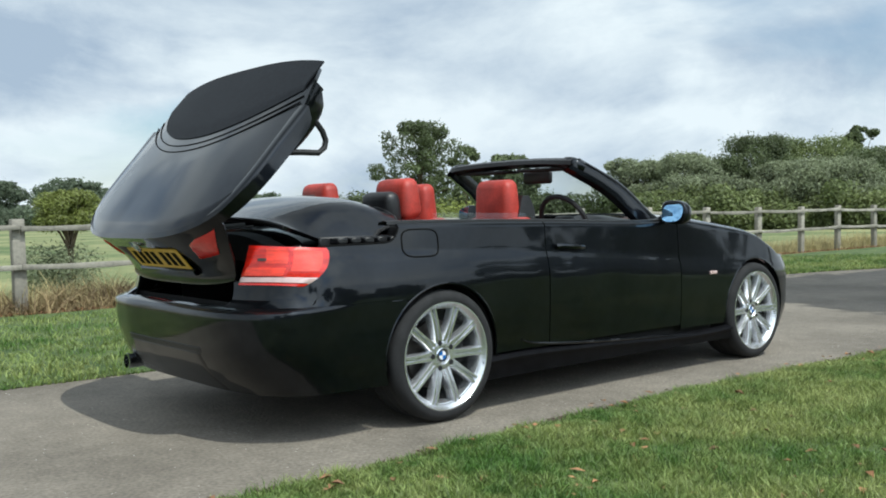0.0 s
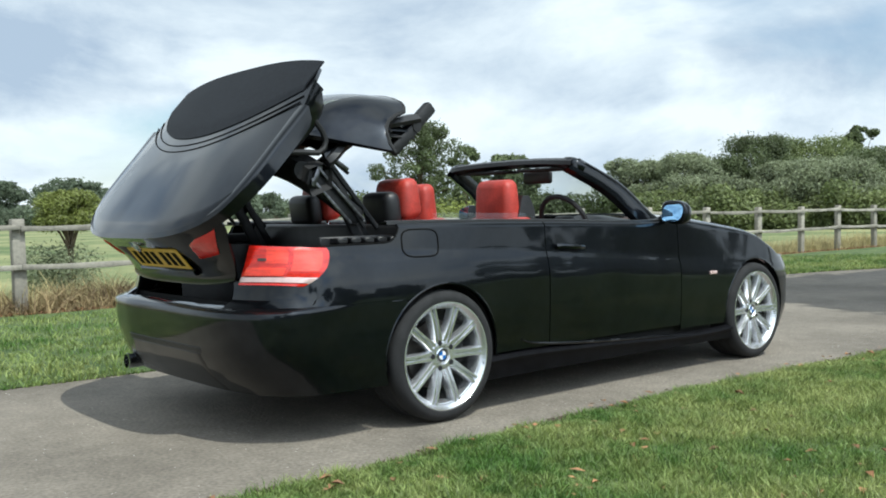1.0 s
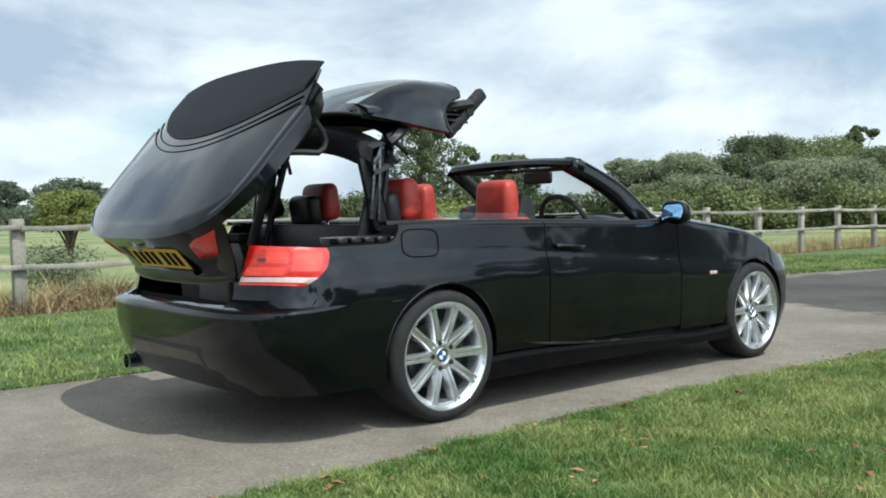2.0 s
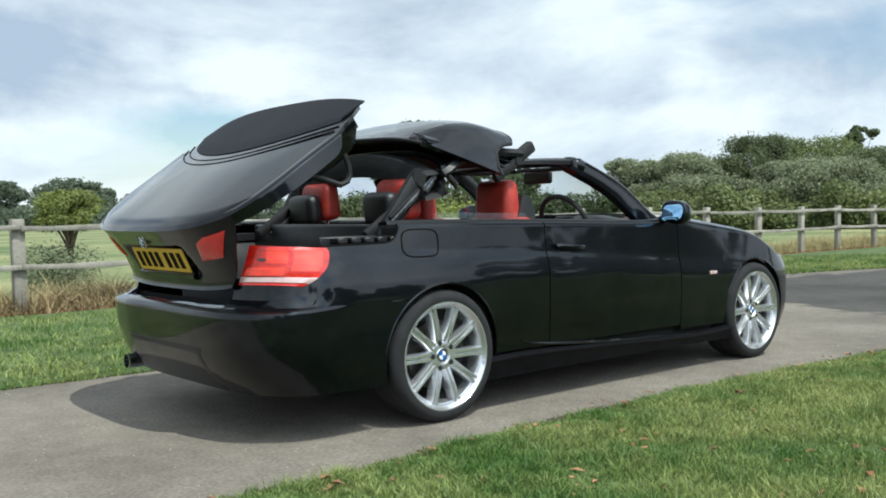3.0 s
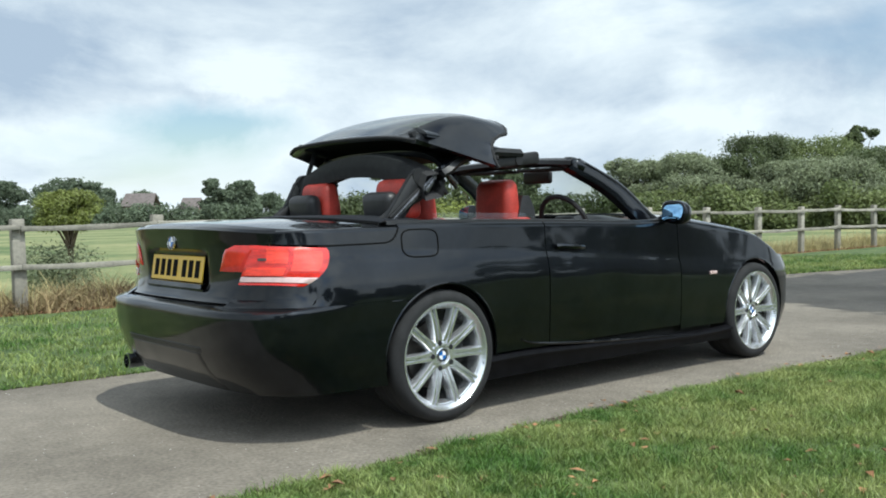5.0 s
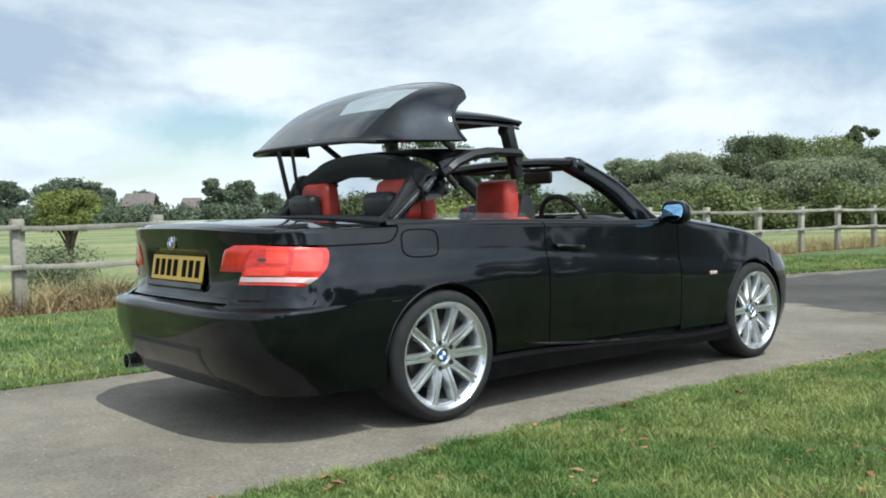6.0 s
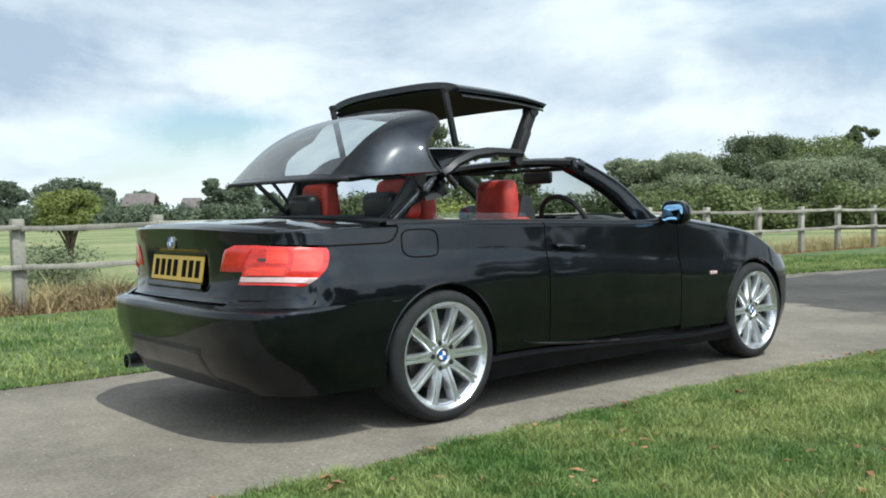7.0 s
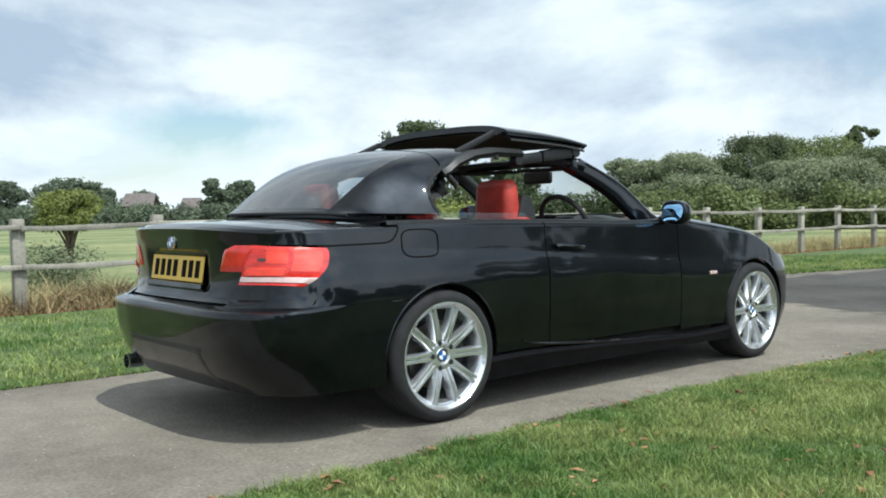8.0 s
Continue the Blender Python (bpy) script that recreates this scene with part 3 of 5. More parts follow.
def roundel(parent, m, r):
    """A round enamel badge with quartered colours, facing -y in its own space."""
    bm = bmesh.new()
    ring_y(bm, [(r, 0.004), (r, -0.002), (r * 0.96, -0.005), (r * 0.7, -0.005), (r * 0.66, -0.004)], 32)
    bmesh.ops.transform(bm, matrix=m, verts=bm.verts)
    badge = part("badge", bm, TRIM, parent, "round enamel badge")
    bm = bmesh.new()
    ring_y(bm, [(r * 1.06, 0.004), (r * 1.06, -0.004), (r * 1.0, -0.0055), (r * 0.97, -0.004)], 32)
    bmesh.ops.transform(bm, matrix=m, verts=bm.verts)
    part("badge_ring", bm, CHROME, badge)
    for q in range(4):
        bm = bmesh.new()
        c = bm.verts.new(m @ Vector((0, -0.0055, 0)))
        arc = [bm.verts.new(m @ Vector((r * 0.66 * math.cos(a), -0.0050, r * 0.66 * math.sin(a)))) for a in span(q * math.pi / 2, (q + 1) * math.pi / 2, 8)]
        for i in range(8):
            bm.faces.new((c, arc[i], arc[i + 1]))
        part("badge_quarter", bm, (WHITE, BLUE)[q % 2], badge)


def tail_lamp(car, side):
    """The outer lamp, wrapped round the corner of the tail."""
    def lens(name, z0, z1, mat, proud, label=""):
        bm = bmesh.new()
        rows = []
        for i in range(25):
            t = i / 24
            row = []
            for k in range(9):
                z = z0(t) + (z1(t) - z0(t)) * k / 8
                ua = curve(z, [(0.66, -1.11), (0.70, -1.08), (0.88, -0.89)])
                ub = curve(z, [(0.684, -0.60), (0.70, -0.46), (0.725, -0.35), (0.76, -0.26), (0.80, -0.205), (0.85, -0.18), (0.870, -0.20), (0.884, -0.29)])
                u = ua + (ub - ua) * t
                p = skin(u, z, side)
                out = Vector((-math.sin(-u), side * math.cos(u), 0))
                edge = min(t, 1 - t, 0.12) / 0.12 * min(k, 8 - k, 1.0)
                row.append(p + out * (proud * (0.35 + 0.65 * min(1, edge + 0.2))))
            rows.append(row)
        grid(bm, rows, flip=side < 0)
        return bm

    def low(t):
        return 0.707 - 0.006 * t + 0.004 * math.sin(math.pi * t)

    def top(t):
        return 0.884 - 0.012 * t - 0.006 * t * t

    base = lens("tail_lamp", lambda t: low(t) + 0.038, top, RED_LENS, 0.010)
    lamp = part("tail_lamp", base, RED_LENS, car, "red wrap-round tail lamp with a white strip", solid=0.01)
    part("reversing_strip", lens("reversing_strip", lambda t: low(t) + 0.012, lambda t: low(t) + 0.037, CLEAR_LENS, 0.011), CLEAR_LENS, lamp, "white strip along the lamp", solid=0.008)
    def segment(name, t0, t1, f0, f1, mat, proud, label):
        bm = bmesh.new()
        rows = []
        for i in range(9):
            t = t0 + (t1 - t0) * i / 8
            row = []
            for k in range(7):
                z = low(t) + 0.038 + (top(t) - low(t) - 0.038) * (f0 + (f1 - f0) * k / 6)
                ua = curve(z, [(0.66, -1.11), (0.70, -1.08), (0.88, -0.89)])
                u = ua + (curve(z, [(0.725, -0.35), (0.76, -0.26), (0.80, -0.205), (0.85, -0.18), (0.884, -0.29)]) - ua) * t
                row.append(skin(u, z, side) + Vector((-math.sin(-u), side * math.cos(u), 0)) * proud)
            rows.append(row)
        grid(bm, rows, flip=side < 0)
        part(name, bm, mat, lamp, label, solid=0.002)

    segment("reflector", 0.26, 0.54, 0.44, 0.92, GLOW_LENS, 0.0125, "bright orange-red upper reflector")
    segment("reflector", 0.60, 0.93, 0.20, 0.90, GLOW_LENS, 0.0125, "bright orange-red side reflector")
    segment("reflector", 0.04, 0.54, 0.04, 0.30, GLOW_LENS, 0.0125, "bright orange-red lower reflector")
    segment("lamp_divider", 0.555, 0.575, 0.0, 0.98, DEEP_LENS, 0.0135, "dark red rib between the lamp chambers")
    segment("lamp_window", 0.16, 0.27, 0.52, 0.60, STEEL, 0.0140, "small clear bulb window")
    part("lamp_foot", lens("lamp_foot", low, lambda t: low(t) + 0.0115, DEEP_LENS, 0.009), DEEP_LENS, lamp, solid=0.008)


# ---- the lid of the boot ----


def deck_z(x, y):
    z = curve(x, [(-1.01, 0.966), (-0.96, 0.978), (-0.80, 0.988), (-0.45, 0.998), (-0.1, 0.998), (0.2, 0.992)])
    return z - 0.056 * (abs(y) / 0.80) ** 2.8


LID_FRONT = 0.10


def boot_lid(car):
    lid = new("boot_lid")
    lid.parent = car
    # deck
    bm = bmesh.new()
    rows = []
    for i in range(31):
        t = i / 30
        row = []
        for j in range(41):
            s = 2 * j / 40 - 1
            # rear edge follows the tail in plan
            q = min(1.0, abs(s))
            xe = XC - 0.560 * (1 - (0.80 * q / 0.81) ** TAIL) ** (1 / TAIL)
            xf = curve(q, [(0, 0.06), (0.7, 0.05), (0.88, 0.03), (0.95, -0.10), (1.0, -0.225)])
            x = xe + (xf - xe) * t
            half = curve(x, [(-1.0, 0.75), (-0.42, 0.782), (0.1, 0.755)])
            y = s * half
            z = deck_z(x, y)
            if t < 0.001:
                z -= 0.012
            row.append((x, y, z))
        rows.append(row)
    grid(bm, rows)
    part("deck", bm, PAINT, lid, "glossy black boot deck", solid=0.018)
    # sides that turn down over the wings
    for side in (-1, 1):
        bm = bmesh.new()
        rows = []
        for u in span(-0.86, 0.186, 32):
            lo = curve(u, [(-0.80, 0.888), (-0.15, 0.878), (0.0, 0.875), (0.10, 0.878), (0.138, 0.887), (0.170, 0.917), (0.186, 0.940)])
            x = skin(u, 0.9, side).x
            hi = curve(u, [(-0.86, 0.932), (-0.4, 0.936), (0.186, 0.942)])
            row = [skin(u, lo + (hi - lo) * k / 6, side) for k in range(7)]
            top = row[-1]
            n_in = Vector((math.sin(max(0, -u)), -side * math.cos(min(0, u)), 0))
            for off, up in ((0.006, 0.006), (0.016, 0.010), (0.04, 0.012), (0.085, 0.008)):
                row.append(top + n_in * off + Vector((0, 0, up)))
            rows.append(row)
        grid(bm, rows, flip=side < 0)
        part("deck_side", bm, PAINT, lid, solid=0.012)
    # rear face with its hollow for the plate
    bm = bmesh.new()
    rows = []
    for k in range(25):
        z = 0.625 + (0.957 - 0.625) * k / 24
        row = []
        for j in range(61):
            s = 2 * j / 60 - 1
            half = curve(z, [(0.622, 0.55), (0.73, 0.62), (0.880, 0.69), (0.957, 0.70)])
            y = s * half
            q = min(1.0, abs(y) / flank(XC, z))
            depth = (1 - q**TAIL) ** (1 / TAIL)
            x = XC - (XC - rear_x(z)) * depth
            hollow = 1 / (1 + math.exp((abs(y) - 0.335 + 0.02) / 0.007)) * 1 / (1 + math.exp((z - 0.850) / 0.004)) * 1 / (1 + math.exp((0.682 - z) / 0.005))
            x += 0.026 * hollow
            drop = 0.024 * (abs(y) / 0.70) ** 2.5 * max(0.0, (z - 0.86) / 0.097)
            row.append((x, y, z - drop))
        rows.append(row)
    rows.append([(x + 0.02, y, z + 0.012) for x, y, z in rows[-1]])
    grid(bm, rows, flip=True)
    part("rear_face", bm, PAINT, lid, "glossy black boot face with a plate recess", solid=0.012)
    # inner lining, dark
    bm = bmesh.new()
    rounded(bm, (-0.50, 0, 0.925), (0.78, 1.22, 0.05), 0.02)
    part("lid_lining", bm, TRIM, lid)
    # deep inner flanges that stand down inside the wings when the lid is shut
    for side in (-1, 1):
        bm = bmesh.new()
        rows = []
        for x in span(-0.84, -0.06, 20):
            foot = curve(x, [(-0.84, 0.880), (-0.6, 0.850), (-0.25, 0.800), (-0.12, 0.815), (-0.06, 0.87)])
            y = curve(x, [(-0.84, 0.60), (-0.6, 0.69), (-0.06, 0.70)])
            rows.append([(x, side * y, 0.955), (x, side * y, 0.92), (x, side * (y - 0.012), foot + 0.02), (x, side * (y - 0.03), foot), (x, side * (y - 0.12), foot + 0.05)])
        grid(bm, rows)
        part("lid_flange", bm, PAINT, lid, "deep black inner flange of the boot lid", solid=0.006)
    # soft dark panel over the front of the deck, with two seams behind it
    bm = bmesh.new()
    rows = []
    for i in range(17):
        t = i / 16
        row = []
        for j in range(33):
            s = 2 * j / 32 - 1
            y = 0.70 * s
            x0 = -0.40 + 0.26 * abs(s) ** 2.2
            x1 = 0.07 - 0.03 * abs(s) ** 3
            x = x0 + (x1 - x0) * t
            row.append((x, y, deck_z(x, y) + 0.004 + 0.008 * min(1, t * 6)))
        rows.append(row)
    grid(bm, rows)
    part("soft_panel", bm, CLOTH, lid, "matt black panel at the front of the deck", solid=0.008)
    for back in (0.045, 0.085):
        bm = bmesh.new()
        path = []
        for j in range(41):
            s = 1.02 * (2 * j / 40 - 1)
            x = -0.40 - back + 0.26 * abs(s) ** 2.2
            path.append((x, (0.705 + back * 0.3) * s, deck_z(x, 0.705 * s)))
        tube(bm, path, 0.0035, 5)
        part("seam", bm, INK, lid)
    # lamps on the lid
    for side in (-1, 1):
        bm = bmesh.new()
        rows = []
        for i in range(13):
            t = i / 12
            row = []
            for k in range(7):
                z = 0.765 + 0.118 * k / 6
                yi = curve(z, [(0.765, 0.43), (0.80, 0.445), (0.86, 0.475), (0.883, 0.54)])
                yo = curve(z, [(0.765, 0.575), (0.883, 0.655)])
                y = yi + (yo - yi) * t
                q = y / flank(XC, z)
                x = XC - (XC - rear_x(z)) * (1 - q**TAIL) ** (1 / TAIL)
                edge = 0.4 if t in (0, 1) or k in (0, 6) else 1.0
                row.append((x - 0.009 * edge, side * y, z))
            rows.append(row)
        grid(bm, rows)
        part("inner_tail_lamp", bm, DEEP_LENS, lid, "dark red inner tail lamp", solid=0.008)
    # plate
    bm = bmesh.new()
    rounded(bm, (0, 0, 0), (0.006, 0.565, 0.122), 0.002, 1)
    tip = Matrix.Translation((-0.962, 0, 0.766)) @ pose(0, 0, 0, 0, 9, 0)
    bmesh.ops.transform(bm, matrix=tip, verts=bm.verts)
    plate = part("number_plate", bm, PLATE, lid, "yellow number plate with black bars")
    for c in (-0.225, -0.155, -0.085, -0.015, 0.085, 0.155, 0.225):
        bm = bmesh.new()
        box(bm, (-0.0036, -c, 0), (0.001, 0.046, 0.082))
        bmesh.ops.transform(bm, matrix=tip, verts=bm.verts)
        part("plate_bar", bm, INK, plate, smooth=False)
    roundel(lid, Matrix.Translation((rear_x(0.892) - 0.004, 0, 0.893)) @ pose(0, 0, 0, 0, 0, -90) @ pose(0, 0, 0, -6, 0, 0), 0.037)
    bm = bmesh.new()
    rows = []
    for j in range(21):
        y = 0.30 * (j / 10 - 1)
        rows.append([(-0.962, y, 0.706), (-0.985, y, 0.700), (-0.990, y, 0.680), (-0.975, y, 0.666)])
    grid(bm, rows)
    part("lid_grip", bm, PAINT, lid, solid=0.006)
    # bent arms that carry the lid
    for side in (-1, 1):
        bm = bmesh.new()
        tube(bm, [(-0.17, side * 0.67, 0.90), (-0.183, side * 0.67, 0.84), (-0.195, side * 0.67, 0.76), (-0.215, side * 0.67, 0.72), (-0.245, side * 0.67, 0.704), (-0.285, side * 0.67, 0.712), (-0.34, side * 0.67, 0.775), (-0.40, side * 0.67, 0.84)], 0.014, 8)
        part("hinge_arm", bm, ARM, lid, "bent dark hinge arm")
        bm = bmesh.new()
        rounded(bm, (-0.08, side * 0.67, 0.905), (0.06, 0.04, 0.05), 0.008)
        rounded(bm, (-0.135, side * 0.67, 0.885), (0.03, 0.03, 0.06), 0.008)
        part("latch", bm, ARM, lid)
    return lid

# ---- windscreen, cabin and fittings ----


def screen_point(s, t):
    """The windscreen: s across from -1 to 1, t from the cowl (0) to the header (1)."""
    half = 0.70 + (0.545 - 0.70) * t
    y = s * half
    x = curve(t, [(0, 2.10), (0.5, 1.80), (1, 1.44)]) - (0.26 - 0.15 * t) * s * s
    z = curve(t, [(0, 0.965), (0.5, 1.17), (1, 1.325)]) - (0.012 + 0.012 * t) * s * s
    return Vector((x, y, z))


def screen_frame(car):
    fr = new("windscreen_frame")
    fr.parent = car
    bm = bmesh.new()
    rows = [[screen_point(-0.97 + 1.94 * j / 24, k / 12) for j in range(25)] for k in range(13)]
    grid(bm, rows)
    pane = part("windscreen", bm, GLASS, fr, "clear curved windscreen")
    pane.visible_shadow = False
    for side in (-1, 1):
        bm = bmesh.new()
        rows = []
        for k in range(21):
            t = -0.08 + 1.09 * k / 20
            p = screen_point(side, min(1, max(0, t)))
            if t < 0:
                p += Vector((-0.10 * t / -0.08 * -1, 0, t * 0.4))
            rows.append([p + Vector((0.035, side * -0.020, 0.012)), p + Vector((0.030, side * 0.004, 0.026)), p + Vector((0.0, side * 0.020, 0.022)), p + Vector((-0.030, side * 0.026, -0.002)),
                         p + Vector((-0.080, side * 0.010, -0.036)), p + Vector((-0.080, side * -0.035, -0.050)), p + Vector((0.0, side * -0.036, -0.014)), p + Vector((0.035, side * -0.020, 0.012))])
        grid(bm, rows)
        part("pillar", bm, PAINT, fr, "glossy black windscreen pillar")
    bm = bmesh.new()
    rows = []
    for j in range(33):
        s = 2 * j / 32 - 1
        p = screen_point(s * 1.0, 1.0)
        k = 1 - 0.65 * abs(s) ** 5
        rows.append([p + Vector(d) for d in ((0.045, 0, -0.012), (0.02, 0, 0.012), (-0.02, 0, 0.024), (-0.075 * k, 0, 0.022), (-0.125 * k, 0, 0.008), (-0.13 * k, 0, -0.016), (-0.08 * k, 0, -0.034), (0.0, 0, -0.034), (0.045, 0, -0.012))])
    grid(bm, rows)
    part("header", bm, TRIM, fr, "satin black header rail")
    for side in (-1, 1):
        bm = bmesh.new()
        tube(bm, [screen_point(side * s, t) + Vector((-0.02, 0, -0.004)) for s, t in ((0.86, 1.0), (0.94, 1.0), (0.985, 0.985), (1.0, 0.95), (1.0, 0.90))], 0.038, 10)
        part("frame_corner", bm, PAINT, fr)
        bm = bmesh.new()
        p = screen_point(0, 1.0)
        rounded(bm, (p.x - 0.05, side * 0.26, p.z - 0.055), (0.16, 0.40, 0.018), 0.008, m=None)
        part("sun_visor", bm, HEADLINER, fr)
    return fr


def mirrors(car):
    for side in (-1, 1):
        m = new("wing_mirror")
        m.parent = car
        bm = bmesh.new()
        bmesh.ops.create_uvsphere(bm, u_segments=24, v_segments=14, radius=1.0)
        for v in bm.verts:
            x, y, z = v.co
            sq = lambda a: math.copysign(abs(a) ** 0.72, a)
            v.co = Vector((1.800 + 0.085 * (sq(x) if x > 0 else 0.25 * sq(x)), side * (0.915 + 0.092 * sq(y)), 0.992 + 0.072 * sq(z) - 0.01 * y))
        part("shell", bm, PAINT, m, "glossy black mirror shell")
        bm = bmesh.new()
        rows = []
        for k in range(7):
            r = k / 6
            rows.append([(1.7755 + 0.006 * r * r, side * (0.92 + 0.074 * r * math.copysign(abs(math.cos(a)) ** 0.75, math.cos(a))), 0.992 + 0.058 * r * math.copysign(abs(math.sin(a)) ** 0.75, math.sin(a))) for a in span(0, math.tau, 28)])
        grid(bm, rows)
        bmesh.ops.transform(bm, matrix=Matrix.Translation((1.776 - (0.016 if side < 0 else 0.0), side * 0.93, 0.992)) @ pose(0, 0, 0, 0, 20 if side < 0 else -8, 0 if side < 0 else 42) @ Matrix.Translation((-1.776, -side * 0.93, -0.992)), verts=bm.verts)
        part("mirror_glass", bm, MIRROR, m, "blue-tinted mirror glass")
        bm = bmesh.new()
        tube(bm, [(1.83, side * 0.79, 0.945), (1.82, side * 0.84, 0.955), (1.815, side * 0.88, 0.965)], 0.028, 8)
        part("foot", bm, TRIM, m)
    m = new("rear_view_mirror")
    m.parent = car
    bm = bmesh.new()
    rounded(bm, (1.53, -0.04, 1.232), (0.035, 0.25, 0.085), 0.02)
    tube(bm, [(1.53, -0.02, 1.25), (1.56, 0, 1.28), (1.575, 0, 1.297)], 0.014, 8)
    part("shell", bm, TRIM, m, "black rear-view mirror")


def seat(car, x, y, front):
    """A leather seat with a shaped back and headrest."""
    st = new("front_seat" if front else "rear_seat")
    st.parent = car
    w = 0.50 if front else 0.56
    red, dark = LEATHER, DARK_LEATHER
    bm = bmesh.new()
    rounded(bm, (x + 0.28, y, 0.50), (0.52, w, 0.16), 0.05)
    part("cushion", bm, red, st)
    bm = bmesh.new()
    tilt = pose(x, y, 0.55, 0, -14 if front else -12, 0)
    rounded(bm, (0, 0, 0.21), (0.13, w, 0.46 if front else 0.40), 0.05, m=None)
    bmesh.ops.transform(bm, matrix=tilt, verts=bm.verts)
    part("backrest", bm, red, st, "red leather backrest")
    bm = bmesh.new()
    rounded(bm, (-0.068, 0, 0.20), (0.03, w * 0.92, 0.42 if front else 0.36), 0.012)
    bmesh.ops.transform(bm, matrix=tilt, verts=bm.verts)
    part("back_shell", bm, dark, st, "black seat back shell")
    # headrest: a padded block, rounder on top
    bm = bmesh.new()
    rounded(bm, (0, 0, -0.03 if front else 0), (0.135, 0.29, 0.275 if front else 0.215), 0.045, 4)
    for v in bm.verts:
        k = (v.co.z + 0.11) / 0.22
        v.co.x *= 1.0 - 0.25 * k
        v.co.y *= 1.0 - 0.10 * k * k
        v.co.x += 0.02 * k
    h = pose(x - (0.115 if front else 0.10), y, 1.085, 0, -8, 0)
    bmesh.ops.transform(bm, matrix=h, verts=bm.verts)
    part("headrest", bm, red, st, "red leather headrest")
    for dy in (-0.06, 0.06):
        bm = bmesh.new()
        tube(bm, [h @ Vector((0, dy, -0.18)), h @ Vector((0, dy, -0.10))], 0.008, 8)
        part("headrest_post", bm, CHROME, st)
    if front:
        # black side hoop of the headrest
        bm = bmesh.new()
        out = -1 if y < 0 else 1
        rows = []
        for k in range(7):
            t = k / 6
            x0, x1 = x - 0.09 + 0.05 * t, x + 0.055 - 0.045 * t * t
            z = 0.96 + 0.165 * t - 0.02 * t * t
            yy = y + out * (0.155 - 0.01 * t)
            rows.append([(x0, yy, z), (x0, yy - out * 0.035, z), (x1, yy - out * 0.035, z), (x1, yy, z), (x0, yy, z)])
        grid(bm, rows)
        bm.faces.new([bm.verts.new(p) for p in rows[-1][:4]])
        part("belt_guide", bm, dark, st, "black belt guide beside the headrest")
    else:
        bm = bmesh.new()
        rounded(bm, (-0.10, 0, -0.035), (0.10, 0.25, 0.18), 0.045, 4)
        bmesh.ops.transform(bm, matrix=h, verts=bm.verts)
        part("roll_bar_cover", bm, TRIM, st, "black cover behind the headrest")


def cabin(car):
    tub = new("cabin")
    tub.parent = car
    bm = bmesh.new()
    box(bm, (1.0, 0, 0.335), (2.1, 1.48, 0.03))
    part("cabin_floor", bm, DARK_LEATHER, tub)
    for side in (-1, 1):
        bm = bmesh.new()
        rows = []
        for x in span(-0.05, 1.95, 24):
            b = belt(x)
            rows.append([(x, side * 0.735, 0.34), (x, side * 0.715, 0.60), (x, side * 0.70, b - 0.10), (x, side * 0.715, b - 0.01), (x, side * 0.74, b + 0.016)])
        grid(bm, rows)
        part("door_lining", bm, DARK_LEATHER, tub, solid=0.01)
        bm = bmesh.new()
        rows = []
        for x in span(-0.28, 1.80, 30):
            b = belt(x) + 0.012
            y = flank(x, belt(x))
            rows.append([(x, side * (y - 0.02), b + 0.002), (x, side * (y - 0.022), b + 0.018), (x, side * (y - 0.045), b + 0.021), (x, side * (y - 0.085), b + 0.014), (x, side * (y - 0.09), b)])
        grid(bm, rows)
        part("waist_seal", bm, TRIM, tub, "black rubber waist seal", solid=0.004)
    bm = bmesh.new()
    rows = []
    for j in range(25):
        y = 0.71 * (j / 12 - 1)
        hood = 0.045 * math.exp(-((y + 0.37) / 0.17) ** 2)
        rows.append([(1.52, y, 0.62), (1.50, y, 0.80), (1.53, y, 0.905 + hood * 0.7), (1.60, y, 0.940 + hood), (1.75, y, 0.945 + hood * 0.8), (2.0, y, 0.935)])
    grid(bm, rows)
    part("dashboard", bm, TRIM, tub, "black dashboard with an instrument hood")
    bm = bmesh.new()
    rounded(bm, (0.98, 0, 0.50), (1.1, 0.24, 0.26), 0.04)
    part("centre_console", bm, TRIM, tub)
    bm = bmesh.new()
    rounded(bm, (-0.10, 0, 0.78), (0.10, 1.42, 0.36), 0.02)
    part("rear_bulkhead", bm, TRIM, tub, "black shelf behind the rear seats")
    wheel_ = new("steering_wheel")
    wheel_.parent = car
    tilt = pose(1.42, -0.37, 0.93, 0, -24, 0)
    bm = bmesh.new()
    tube(bm, [tilt @ Vector((0, 0.185 * math.cos(a), 0.185 * math.sin(a))) for a in span(0, math.tau, 40)[:-1]], 0.016, 8, closed=True)
    part("wheel_rim", bm, RUBBER, wheel_, "black leather steering wheel rim")
    bm = bmesh.new()
    rounded(bm, (0.01, 0, -0.01), (0.05, 0.15, 0.11), 0.02)
    for a in (0.1, math.pi - 0.1, -math.pi / 2):
        tube(bm, [(0.01, 0.05 * math.cos(a), 0.05 * math.sin(a)), (0.0, 0.18 * math.cos(a), 0.18 * math.sin(a))], 0.014, 6)
    bmesh.ops.transform(bm, matrix=tilt, verts=bm.verts)
    part("wheel_boss", bm, TRIM, wheel_)
    # boot well under the lid
    bm = bmesh.new()
    rows = []
    for j in range(13):
        s = 2 * j / 12 - 1
        rows.append([(-0.93, 0.56 * s, 0.625), (-0.90, 0.56 * s, 0.55), (-0.86, 0.58 * s, 0.47), (-0.2, 0.60 * s, 0.47)])
    grid(bm, rows)
    part("boot_floor", bm, UNDER, tub)
    for side in (-1, 1):
        bm = bmesh.new()
        rows = []
